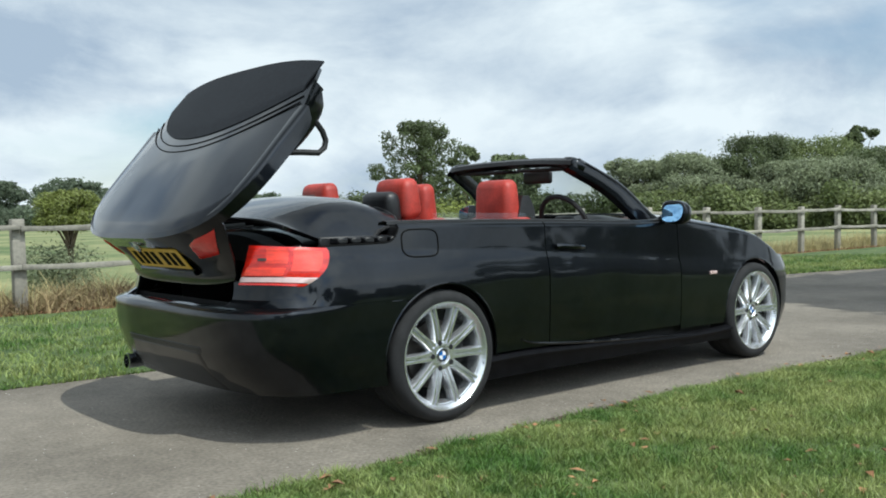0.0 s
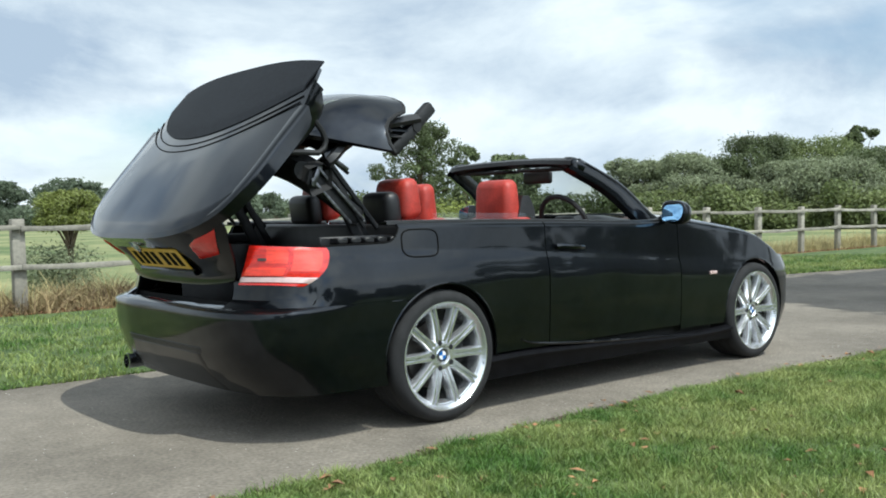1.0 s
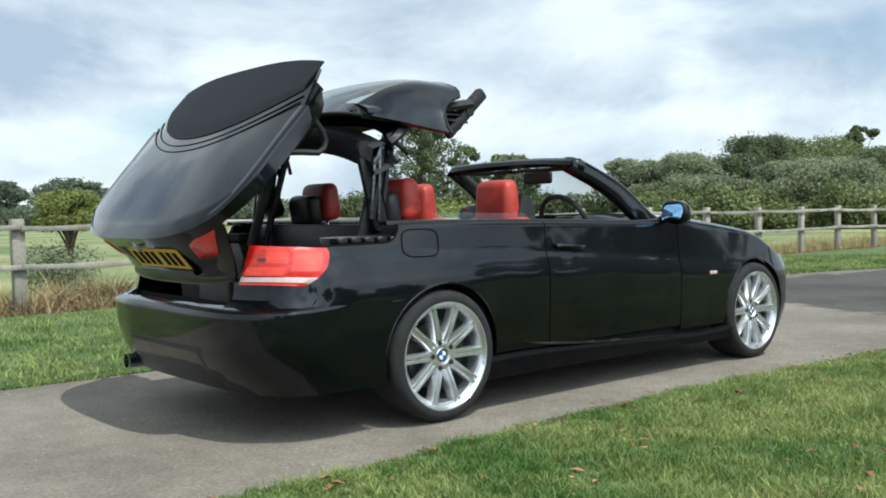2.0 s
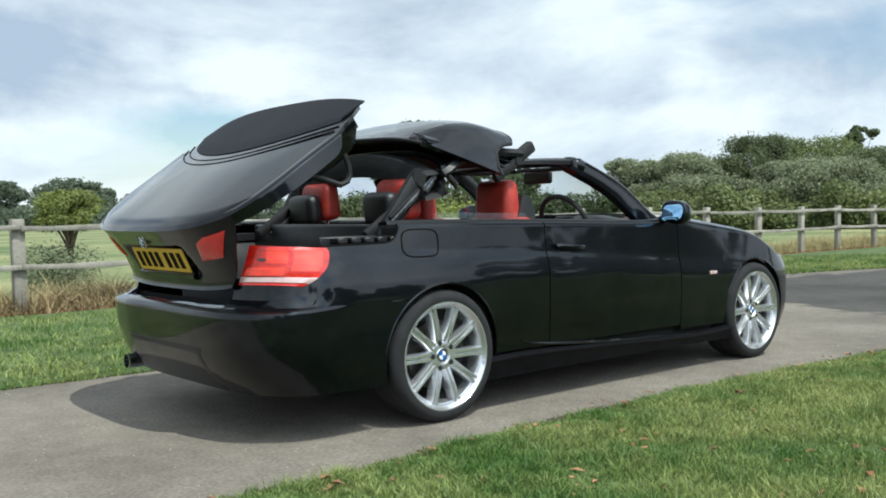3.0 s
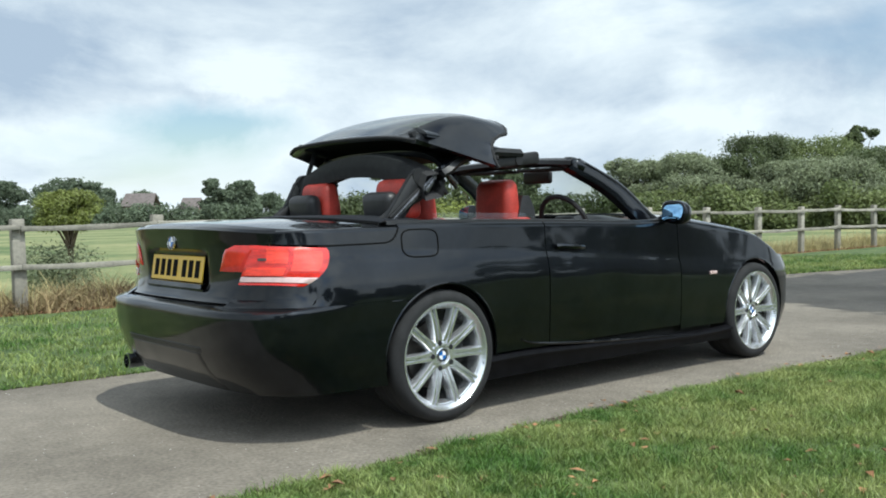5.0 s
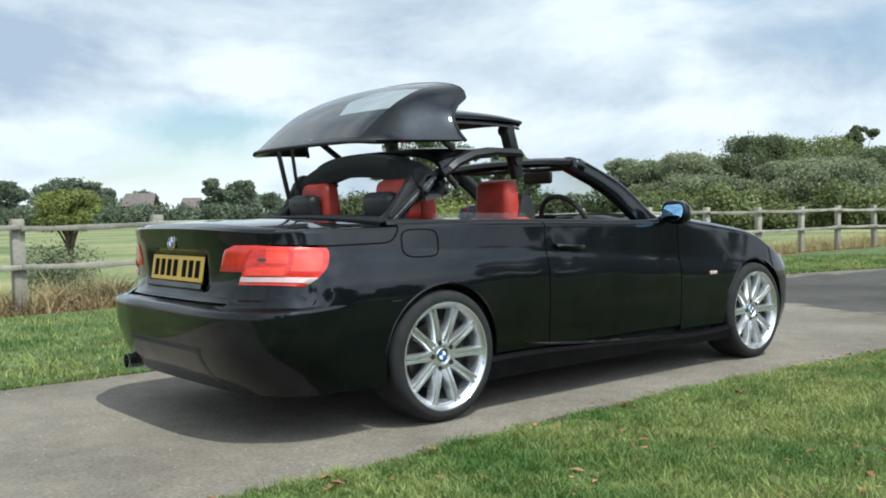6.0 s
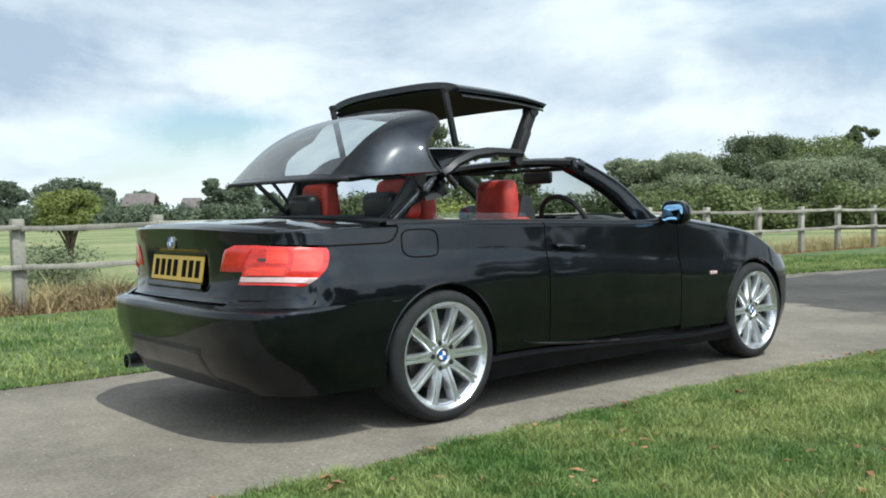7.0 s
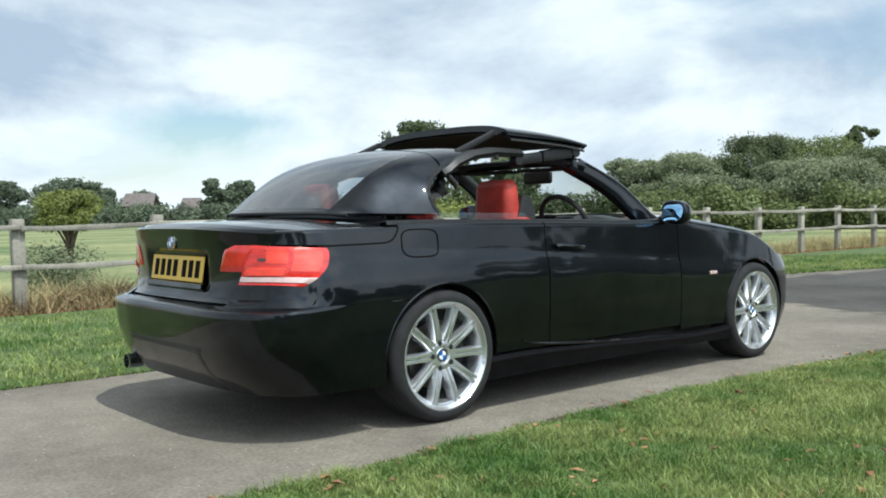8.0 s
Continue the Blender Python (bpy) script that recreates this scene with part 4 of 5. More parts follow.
        for x in span(-0.66, -0.12, 12):
            rows.append([(x, side * 0.60, 0.46), (x, side * 0.62, 0.75), (x, side * 0.70, 0.845), (x, side * (flank(x, 0.86) - 0.03 - max(0, (-0.42 - x)) * 0.40), 0.846)])
        grid(bm, rows)
        part("boot_gutter", bm, TRIM, tub, "black channel round the boot opening", solid=0.006)
        bm = bmesh.new()
        for k in range(5):
            rounded(bm, (-0.52 + 0.075 * k, side * 0.745, 0.892), (0.055, 0.07, 0.028), 0.006, 1)
        rounded(bm, (-0.37, side * 0.70, 0.886), (0.46, 0.02, 0.05), 0.006, 1)
        part("seal_tray", bm, TRIM, tub, "ribbed black tray beside the boot opening")


def tailpipe(car):
    for y in (0.53,):
        bm = bmesh.new()
        ring_y(bm, [(0.036, -0.12), (0.038, 0.05), (0.042, 0.055), (0.042, 0.062), (0.036, 0.062), (0.033, -0.12)], 24)
        bmesh.ops.transform(bm, matrix=Matrix.Translation((-0.955, y, 0.258)) @ pose(0, 0, 0, 0, 0, 90), verts=bm.verts)
        part("exhaust_pipe", bm, CHROME, car, "chromed exhaust tailpipe")


def fittings(car):
    # fuel flap seam
    bm = bmesh.new()
    x0, x1, z0, z1 = -0.222, -0.012, 0.806, 0.936
    path = []
    for k in range(40):
        a = math.tau * k / 40
        cx, cz = math.copysign(abs(math.cos(a)) ** 0.52, math.cos(a)), math.copysign(abs(math.sin(a)) ** 0.52, math.sin(a))
        x, z = (x0 + x1) / 2 + (x1 - x0) / 2 * cx, (z0 + z1) / 2 + (z1 - z0) / 2 * cz
        p = skin(u_of(x), z, -1)
        path.append((p.x, p.y - 0.0005, p.z))
    tube(bm, path, 0.0042, 5, closed=True)
    part("fuel_flap", bm, INK, car, "seam of the round-cornered fuel flap")
    for side in (-1, 1):
        bm = bmesh.new()
        path = [skin(u_of(x), z, side) + Vector((0, side * d, 0)) for x, z, d in ((0.82, 0.822, 0.012), (0.85, 0.824, 0.030), (0.93, 0.818, 0.036), (1.01, 0.812, 0.030), (1.04, 0.808, 0.010))]
        tube(bm, path, 0.015, 8)
        part("door_handle", bm, PAINT, car, "glossy black door handle")
        bm = bmesh.new()
        p = skin(u_of(2.262), 0.603, side)
        rounded(bm, p + Vector((0, side * 0.003, 0)), (0.075, 0.012, 0.022), 0.004, 2)
        part("side_indicator", bm, CLEAR_LENS, car, "small clear side indicator")
        if side > 0:
            tailpipe(car)
        # glass of the lowered side windows
        bm = bmesh.new()
        rows = []
        for x in span(0.02, 1.70, 20):
            b = belt(x) + 0.02
            h = 0.045 if x < 0.70 else 0.012
            y = flank(x, belt(x)) - 0.055
            rows.append([(x, side * y, b - 0.03), (x, side * (y - 0.012), b + h)])
        grid(bm, rows)
        pane = part("side_glass", bm, GLASS, car, "lowered side window")
        pane.visible_shadow = False


# ---- the folding roof, in its closed place ----


def rear_roof_point(s, t):
    """Rear panel: t from the foot of the window (0) to the roof cut (1), s across."""
    q = abs(s)
    xc = curve(t, [(0, -0.46), (0.5, -0.14), (1, 0.20)])
    zc = curve(t, [(0, 1.028), (0.25, 1.163), (0.5, 1.267), (0.75, 1.333), (1, 1.364)])
    xe = curve(t, [(0, -0.37), (0.5, -0.14), (1, 0.09)])
    ye = curve(t, [(0, 0.60), (0.5, 0.68), (1, 0.745)])
    ze = curve(t, [(0, 1.018), (1, 1.008)])
    # nearly flat across the window, a rounded shoulder, then straight down the pillar
    y = ye * curve(q, [(0, 0), (0.3, 0.36), (0.5, 0.61), (0.6, 0.73), (0.68, 0.80), (0.76, 0.855), (0.88, 0.93), (1.0, 1.0)])
    z = ze + (zc - ze) * curve(q, [(0, 1.0), (0.15, 0.992), (0.3, 0.97), (0.5, 0.91), (0.6, 0.83), (0.68, 0.71), (0.76, 0.55), (0.88, 0.28), (1.0, 0.0)])
    w = q**2.2
    x = xc + (xe - xc) * w
    cut = curve(q, [(0, 0.20), (0.42, 0.20), (0.52, 0.215), (0.60, 0.232), (0.68, 0.225), (0.76, 0.13), (0.85, 0.06), (0.92, 0.055), (1.0, 0.085)])
    x += (cut - (0.20 + (0.09 - 0.20) * w)) * t**5
    return Vector((x, math.copysign(y, s), z))


def top_roof_point(s, x, low):
    q = abs(s)
    zc = curve(x, [(0.1, 1.350), (0.4, 1.385), (0.8, 1.392), (1.1, 1.380), (1.36, 1.350)])
    ye = curve(x, [(0.1, 0.615), (0.5, 0.605), (0.9, 0.595), (1.36, 0.565)])
    ze = low(x)
    a = q * math.pi / 2
    y = ye * math.sin(a) ** (2 / 2.9)
    z = ze + (zc - ze) * max(0.0, math.cos(a)) ** (2 / 2.4)
    return Vector((x - 0.06 * q**3 * max(0, (x - 0.7)), math.copysign(y, s), z))


def roof(car):
    rear = new("rear_roof_panel")
    rear.parent = car
    nl, nm, nt = 16, 20, 26
    ns = 2 * nl + nm
    pts = []
    for i in range(nt + 1):
        t = i / nt
        lim = curve(t, [(0, 0.70), (0.5, 0.60), (0.85, 0.54), (1.0, 0.52)])
        across = [-1 + (1 - lim) * j / nl for j in range(nl)] + [-lim + 2 * lim * j / nm for j in range(nm)] + [lim + (1 - lim) * j / nl for j in range(nl + 1)]
        pts.append([rear_roof_point(s, t) for s in across])

    def inside(i, j):
        return nl <= j < nl + nm and 1 <= i < 22

    shell, pane = bmesh.new(), bmesh.new()
    for bm, want in ((shell, False), (pane, True)):
        vs = [[bm.verts.new(p) for p in row] for row in pts]
        for i in range(nt):
            for j in range(ns):
                if inside(i, j) == want:
                    bm.faces.new((vs[i][j], vs[i][j + 1], vs[i + 1][j + 1], vs[i + 1][j]))
        bmesh.ops.delete(bm, geom=[v for v in bm.verts if not v.link_faces], context="VERTS")
    part("rear_shell", shell, PAINT, rear, "glossy black rear roof shell", solid=0.022)
    part("rear_window", pane, TINTED, rear, "tinted curved rear window")
    # seal along the front edge
    bm = bmesh.new()
    tube(bm, [rear_roof_point(2 * j / 40 - 1, 1.0) + Vector((0.004, 0, -0.008)) for j in range(41)], 0.011, 6)
    part("roof_seal", bm, RUBBER, rear)
    bm = bmesh.new()
    tube(bm, [rear_roof_point(2 * j / 40 - 1, 0.0) + Vector((-0.002, 0, -0.008)) for j in range(41)], 0.010, 6)
    part("window_seal", bm, RUBBER, rear)

    mid = new("middle_roof_panel")
    mid.parent = car

    def low_mid(x):
        return curve(x, [(0.15, 1.20), (0.22, 1.235), (0.30, 1.27), (0.42, 1.30), (0.58, 1.318), (0.80, 1.325)])

    bm = bmesh.new()
    grid(bm, [[top_roof_point(2 * j / 36 - 1, x, low_mid) + Vector((0, 0, -0.008)) for j in range(37)] for x in span(0.215, 0.62, 12)])
    part("middle_shell", bm, PAINT, mid, "black middle roof shell", solid=0.03)
    bm = bmesh.new()
    tube(bm, [top_roof_point(2 * j / 36 - 1, 0.62, low_mid) + Vector((0, 0, -0.022)) for j in range(37)], 0.013, 6)
    part("roof_seal", bm, RUBBER, mid)

    bm = bmesh.new()
    rows = []
    for j in range(33):
        y = 0.62 * (j / 16 - 1)
        drop = 0.125 * (abs(y) / 0.6) ** 2.2
        foot, head = 1.215 - 1.05 * drop, 1.335 - drop
        rows.append([(0.10, y, foot), (0.085, y, (foot + head) / 2), (0.11, y, head), (0.19, y, head + 0.012), (0.235, y, head - 0.02), (0.215, y, foot + 0.02), (0.10, y, foot)])
    grid(bm, rows)
    part("roof_bow", bm, HEADLINER, mid, "dark padded bow at the rear of the panel")

    for side in (-1, 1):
        bm = bmesh.new()
        path = [(0.225, side * 0.62, 1.19), (0.25, side * 0.635, 1.205), (0.32, side * 0.630, 1.25), (0.45, side * 0.615, 1.295), (0.62, side * 0.60, 1.318), (0.85, side * 0.575, 1.318)]
        rows = []
        for x, y, z in path:
            rows.append([(x, y, z), (x - 0.004, y + side * 0.012, z + 0.02), (x - 0.012, y - side * 0.005, z + 0.045), (x - 0.01, y - side * 0.06, z + 0.05), (x, y - side * 0.06, z), (x, y, z)])
        grid(bm, rows)
        bm.faces.new([bm.verts.new(p) for p in rows[0][:-1]])
        part("roof_rail", bm, TRIM, mid, "black side rail of the roof")

    front = new("front_roof_panel")
    front.parent = car

    def low_front(x):
        return curve(x, [(0.55, 1.312), (1.1, 1.315), (1.36, 1.300)])

    bm = bmesh.new()
    grid(bm, [[top_roof_point(2 * j / 36 - 1, x, low_front) for j in range(37)] for x in span(0.60, 1.335, 14)])
    part("front_shell", bm, PAINT, front, "black front roof shell", solid=0.035)
    bm = bmesh.new()
    grid(bm, [[top_roof_point(0.93 * (2 * j / 36 - 1), x, low_front) + Vector((0, 0, -0.040)) for j in range(37)] for x in span(0.63, 1.31, 10)])
    part("headlining", bm, HEADLINER, front, "dark roof lining", solid=0.006)
    return rear, mid, front

# ---- the place ----


def road_far(x):
    return curve(x, [(-40, 1.75), (-1.5, 1.65), (1.0, 1.62), (5.0, 2.1), (10.0, 3.02), (12.5, 2.4), (17, -0.5), (24, -7), (30, -16)])


def road_near(x):
    return curve(x, [(-40, -1.3), (-1.0, -1.335), (0.5, -1.28), (3.5, -1.42), (6.0, -1.9), (10, -3.6), (16, -8), (24, -18), (30, -30)])


def ground():
    bm = bmesh.new()
    box(bm, (300, 600, -0.30), (3000, 2400, 0.4))
    g = part("ground", bm, FIELD, None, smooth=False)
    tagged(g, "green and straw-coloured pasture reaching the horizon", "ground", kind="structure")
    bm = bmesh.new()
    rows = []
    for x in span(-25, 28, 212):
        a, b = road_near(x), road_far(x)
        rows.append([(x, a + (b - a) * k / 8, -0.03 + 0.03 * (1 - (2 * k / 8 - 1) ** 2 * 0.15)) for k in range(9)])
    grid(bm, rows)
    tagged(part("road", bm, ASPHALT, None), "narrow grey asphalt lane with a worn surface", "road", kind="structure")
    for name, f0, f1 in (("verge_near", lambda x: -14.0 - max(0, x) * 1.2, road_near), ("verge_far", road_far, lambda x: 5.8)):
        bm = bmesh.new()
        rows = []
        for x in span(-25, 28, 212):
            a, b = f0(x), f1(x)
            if b < a + 0.05:
                b = a + 0.05
            row = []
            for k in range(21):
                t = k / 20
                y = a + (b - a) * t
                edge = min(abs(y - f1(x)) if name == "verge_near" else abs(y - f0(x)), 0.25) / 0.25
                row.append((x, y, 0.001 + 0.02 * edge + 0.015 * edge * noise.noise(Vector((x * 0.6, y * 0.6, 0)))))
            rows.append(row)
        grid(bm, rows)
        tagged(part(name, bm, SOIL, None), "mown green grass verge beside the lane", "grass verge", kind="structure")


def blades(name, label, mat, count, place, height, lean=0.5, wide=0.004):
    """Grass as narrow bent blades."""
    rng = np.random.default_rng(abs(hash_name(name)))
    verts, faces = [], []
    made = 0
    while made < count:
        p = place(rng)
        if p is None:
            continue
        x, y, z = p
        tuft = noise.noise(Vector((x * 3.1, y * 3.1, 1.7))) + 0.6 * noise.noise(Vector((x * 9.0, y * 9.0, 5.1)))
        h = height * rng.uniform(0.5, 1.25) * max(0.35, 1.0 + 0.9 * tuft)
        a = rng.uniform(0, math.tau)
        w = wide * rng.uniform(0.7, 1.4)
        lx, ly = rng.normal(0, lean * h, 2)
        cx, cy = math.cos(a) * w, math.sin(a) * w
        i = len(verts)
        verts += [(x - cx, y - cy, z), (x + cx, y + cy, z), (x + cx * 0.7 + lx * 0.4, y + cy * 0.7 + ly * 0.4, z + h * 0.6), (x - cx * 0.7 + lx * 0.4, y - cy * 0.7 + ly * 0.4, z + h * 0.6), (x + lx, y + ly, z + h)]
        faces += [(i, i + 1, i + 2, i + 3), (i + 3, i + 2, i + 4)]
        made += 1
    me = bpy.data.meshes.new(name)
    me.from_pydata(verts, [], faces)
    me.materials.append(mat)
    return tagged(new(name, me), label, "grass", kind="stuff")


def litter(name, label, mat, count, place, least=0.016, most=0.034, category="fallen leaves"):
    """Fallen leaves, each a small curled leaf lying on the grass."""
    rng = np.random.default_rng(hash_name(name))
    verts, faces = [], []
    while len(faces) < count * 2:
        p = place(rng)
        if p is None:
            continue
        x, y, z = p
        s, a, c = rng.uniform(least, most), rng.uniform(0, math.tau), rng.uniform(0.1, 0.6)
        ux, uy = math.cos(a) * s, math.sin(a) * s
        i = len(verts)
        verts += [(x - ux, y - uy, z), (x + uy * 0.55, y - ux * 0.55, z + s * c), (x + ux, y + uy, z + s * 0.2), (x - uy * 0.55, y + ux * 0.55, z + s * c)]
        faces += [(i, i + 1, i + 2), (i, i + 2, i + 3)]
    me = bpy.data.meshes.new(name)
    me.from_pydata(verts, [], faces)
    me.materials.append(mat)
    return tagged(new(name, me), label, category, kind="stuff")


def hash_name(name):
    return sum((i + 1) * ord(c) for i, c in enumerate(name))


def verge_z(x, y, far):
    edge = min(abs(y - (road_far(x) if far else road_near(x))), 0.25) / 0.25
    return 0.001 + 0.02 * edge + 0.015 * edge * noise.noise(Vector((x * 0.6, y * 0.6, 0)))


def lawns():
    def near(rng):
        x = rng.uniform(-1.8, 5.5)
        d = rng.uniform(0, 1) ** 1.5 * 2.2
        y = road_near(x) + 0.04 * rng.normal() + 0.05 * noise.noise(Vector((x * 4.0, 0.3, 0.0))) - d
        if y < -3.6 + 0.15 * x or y > road_near(x) + 0.09:
            return None
        if abs(x + 2.59) < 0.3 and abs(y + 4.0) < 0.4:
            return None
        return x, y, verge_z(x, min(y, road_near(x)), False) - 0.004

    blades("grass_near", "short bright green mown grass with dry tips", BLADE, 230000, near, 0.036, 0.6, 0.0023)

    def around(rng):
        x, y = rng.uniform(-9, 10), rng.uniform(-9.0, -1.2)
        if (-1.8 < x < 5.5 and y > -3.6 + 0.15 * x) or y > road_near(x) - 0.02 or (abs(x + 2.9) < 0.4 and abs(y + 4.3) < 0.4):
            return None
        return x, y, verge_z(x, y, False) - 0.004

    blades("grass_verge", "short green grass of the wide verge", BLADE, 170000, around, 0.035, 0.6, 0.0045)

    def far(rng):
        x = rng.uniform(-4, 16)
        y = road_far(x) - 0.03 + rng.uniform(0, 1) ** 1.5 * 4.0
        return (x, y, verge_z(x, max(y, road_far(x)), True) - 0.004) if y < 5.7 else None

    blades("grass_far", "short green grass along the far side of the lane", BLADE, 80000, far, 0.040, 0.5, 0.005)

    def tall(rng):
        x = rng.uniform(-6, 26)
        y = 6.9 + rng.normal(0, 0.4)
        return (x, y, -0.10) if abs(y - 6.9) < 1.0 else None

    def thorny(rng):
        x = rng.uniform(-6, 8)
        y = 6.35 + rng.normal(0, 0.25)
        return (x, y, -0.08) if abs(y - 6.35) < 0.6 and noise.noise(Vector((x * 0.8, y, 3.0))) > -0.25 else None

    blades("brambles", "dead brown bramble stems at the foot of the fence", BRAMBLE, 15000, thorny, 0.25, 0.8, 0.006)

    def leafy(rng):
        far_side = rng.uniform() < 0.6
        if far_side:
            x, y = rng.uniform(-5, 20), 5.85 + abs(rng.normal(0, 0.25))
            return x, y, 0.02
        x, d = rng.uniform(-1.5, 5.0), rng.uniform(0, 2.0)
        y = road_near(x) - d + 0.1
        return (x, y, 0.03) if rng.uniform() < 0.10 and y > -3.4 else None

    litter("leaf_litter", "scattered fallen brown and orange leaves", FALLEN, 5000, leafy)
    def crumbs(rng):
        x = rng.uniform(-1.8, 5.5)
        return x, road_near(x) + 0.03 + abs(rng.normal(0, 0.035)) + 0.03 * noise.noise(Vector((x * 5.0, 0.7, 0.0))), -0.002

    litter("edge_soil", "brown soil crumbs and bits along the lane's edge", BARK, 5000, crumbs, 0.004, 0.014, "soil")

    def chips(rng):
        x = rng.uniform(-2.5, 4.5)
        return x, rng.uniform(road_near(x), -0.2 if x > -1.0 else 1.5), 0.0

    litter("stone_chips", "pale stone chips scattered on the asphalt", CHIP, 900, chips, 0.002, 0.006, "gravel")
    blades("dry_grass", "tall straw-coloured dry grass along the fence", STRAW, 30000, tall, 0.30, 0.35, 0.005)


def post_and_rail():
    fence = empty("fence", "weathered grey timber post-and-rail fence", "fence")
    stops = [-5.4, -3.55, -1.7, 0.09] + [1.60 + 1.871 * k for k in range(7)] + [14.70, 16.46, 18.12, 19.98, 21.8, 23.6]
    bm = bmesh.new()
    rounded(bm, (0, 0, 0.46), (0.135, 0.10, 1.14), 0.012, 2)
    for v in bm.verts:
        v.co.x += 0.006 * math.sin(7 * v.co.z)
        v.co.y += 0.005 * math.cos(5 * v.co.z)
    first = part("post", bm, OAK, fence, bevel=0)
    rng = random.Random(4)
    for i, x in enumerate(stops):
        p = first if i == 0 else first.copy()
        if i:
            scene.collection.objects.link(p)
        p.matrix_basis = pose(x, 6.2, rng.uniform(-0.02, 0.02), rng.uniform(-1.5, 1.5), rng.uniform(-1.5, 1.5), rng.uniform(-4, 4))
    for z in (0.93, 0.52):
        for i in range(len(stops) - 1):
            a, b = stops[i], stops[i + 1]
            bm = bmesh.new()
            rows = []
            da, db = rng.uniform(-0.02, 0.02), rng.uniform(-0.02, 0.02)
            for k in range(9):
                t = k / 8
                x = a + 0.002 + (b - a - 0.004) * t
                zz = z + da + (db - da) * t - 0.012 * math.sin(math.pi * t)
                h, w = 0.030 + 0.004 * math.sin(9 * t + i), 0.02
                rows.append([(x, 6.13 + w * c, zz + h * d) for c, d in ((-1, -0.9), (-0.9, -1), (0.9, -1), (1, -0.9), (1, 0.9), (0.9, 1), (-0.9, 1), (-1, 0.9), (-1, -0.9))])
            grid(bm, rows)
            bm.faces.new([bm.verts.new(v) for v in rows[0][:-1]])
            bm.faces.new([bm.verts.new(v) for v in rows[-1][:-1]])
            part("rail", bm, OAK, fence)
    return fence


def leaf_cloud(centres, count, size, seed, flat=1.0):
    """Small leaf sprays over a set of clumps (centre, radius): vertices and faces."""
    rng = np.random.default_rng(seed)
    c = np.array([p for p, r in centres], float)
    r = np.array([r for p, r in centres], float)
    w = r**2 / (r**2).sum()
    pick = rng.choice(len(r), count, p=w)
    d = rng.normal(size=(count, 3))
    d /= np.linalg.norm(d, axis=1)[:, None]
    depth = rng.uniform(0.35, 1.0, count) ** 0.45
    rough = 1 + 0.22 * rng.normal(size=count) * (rng.uniform(size=count) < 0.4)
    at = c[pick] + d * (r[pick] * depth * rough)[:, None] * np.array([1, 1, flat])
    n = rng.normal(size=(count, 3)) + d * 1.1 + np.array([0, -0.2, 0.7])
    n /= np.linalg.norm(n, axis=1)[:, None]
    a = np.cross(n, rng.normal(size=(count, 3)))
    a /= np.linalg.norm(a, axis=1)[:, None]
    b = np.cross(n, a)
    s = (size * rng.uniform(0.6, 1.4, count))[:, None]
    v = np.stack([at - a * s, at - b * s * 0.45 + n * s * 0.12, at + a * s, at + b * s * 0.45 + n * s * 0.12], 1).reshape(-1, 3)
    f = np.arange(count * 4).reshape(-1, 4)
    return v.tolist(), f.tolist()


def tree(name, label, at, height, width, mat, seed, leaves=9000, leaf=0.12, bare=0.25, clumps=60, puff=1.0, group="", shape="round"):
    """A tapered trunk with limbs and a crown of many leaf sprays in uneven clumps."""
    rng = random.Random(seed)
    t = empty(name, label, "tree", Matrix.Translation(at), group)
    bm = bmesh.new()
    r0 = max(0.06, height * 0.024)
    top = height * (0.72 if shape != "spire" else 0.95)
    path = [(math.sin(k * 0.9 + seed) * 0.02 * height * k / 8, math.cos(k * 1.1 + seed) * 0.02 * height * k / 8, -0.2 + top * k / 8) for k in range(9)]
    tube(bm, path, lambda q: r0 * (1.25 - q * 1.05), 8)
    centres = []
    for k in range(clumps):
        a = rng.uniform(0, math.tau)
        h = rng.uniform(bare, 1.0)
        if shape == "spire":
            env = width / 2 * (1.05 - h) * 1.0 + 0.1
        else:
            q = (h - bare) / (1 - bare)
            env = width / 2 * math.sqrt(max(0.05, 1 - (2 * q - 0.85) ** 2 / 1.35))
        rr = env * math.sqrt(rng.uniform(0.05, 1.0))
        cr = width * rng.uniform(0.055, 0.13) * puff * (1 if shape != "spire" else 0.7)
        c = Vector((rr * math.cos(a), rr * math.sin(a), min(h * height, height - cr * 0.7)))
        centres.append((c, cr))
        if k % 3 == 0 and h > bare:
            b = Vector((0, 0, c.z * rng.uniform(0.45, 0.7)))
            tube(bm, [b, b.lerp(c, 0.5) + Vector((0, 0, 0.03 * height)), c], lambda q: r0 * 0.35 * (1.1 - q), 5)
    part("trunk", bm, BARK, t)
    v, f = leaf_cloud(centres, leaves, leaf, seed, 0.8)
    me = bpy.data.meshes.new("crown")
    me.from_pydata(v, [], f)
    me.materials.append(mat)
    crown = new("crown", me)
    crown.parent = t
    return t


def hedge(name, label, a, b, height, depth, mat, seed, leaves=20000, leaf=0.12, category="hedge"):
    """A long uneven row of bushes."""
    rng = random.Random(seed)
    a, b = Vector(a), Vector(b)
    n = max(6, int((b - a).length / (height * 0.45)))
    centres = []
    for k in range(n):
        p = a.lerp(b, (k + rng.uniform(-0.4, 0.4)) / n)
        for _ in range(3):
            r = height * rng.uniform(0.28, 0.5)
            centres.append((p + Vector((rng.uniform(-1, 1) * depth / 2, rng.uniform(-1, 1) * depth / 2, rng.uniform(0.15, 1.0) * (height - r))), r))
    v, f = leaf_cloud(centres, leaves, leaf, seed, 0.9)
    me = bpy.data.meshes.new(name)
    me.from_pydata(v, [], f)
    me.materials.append(mat)
    return tagged(new(name, me), label, category, kind="stuff")


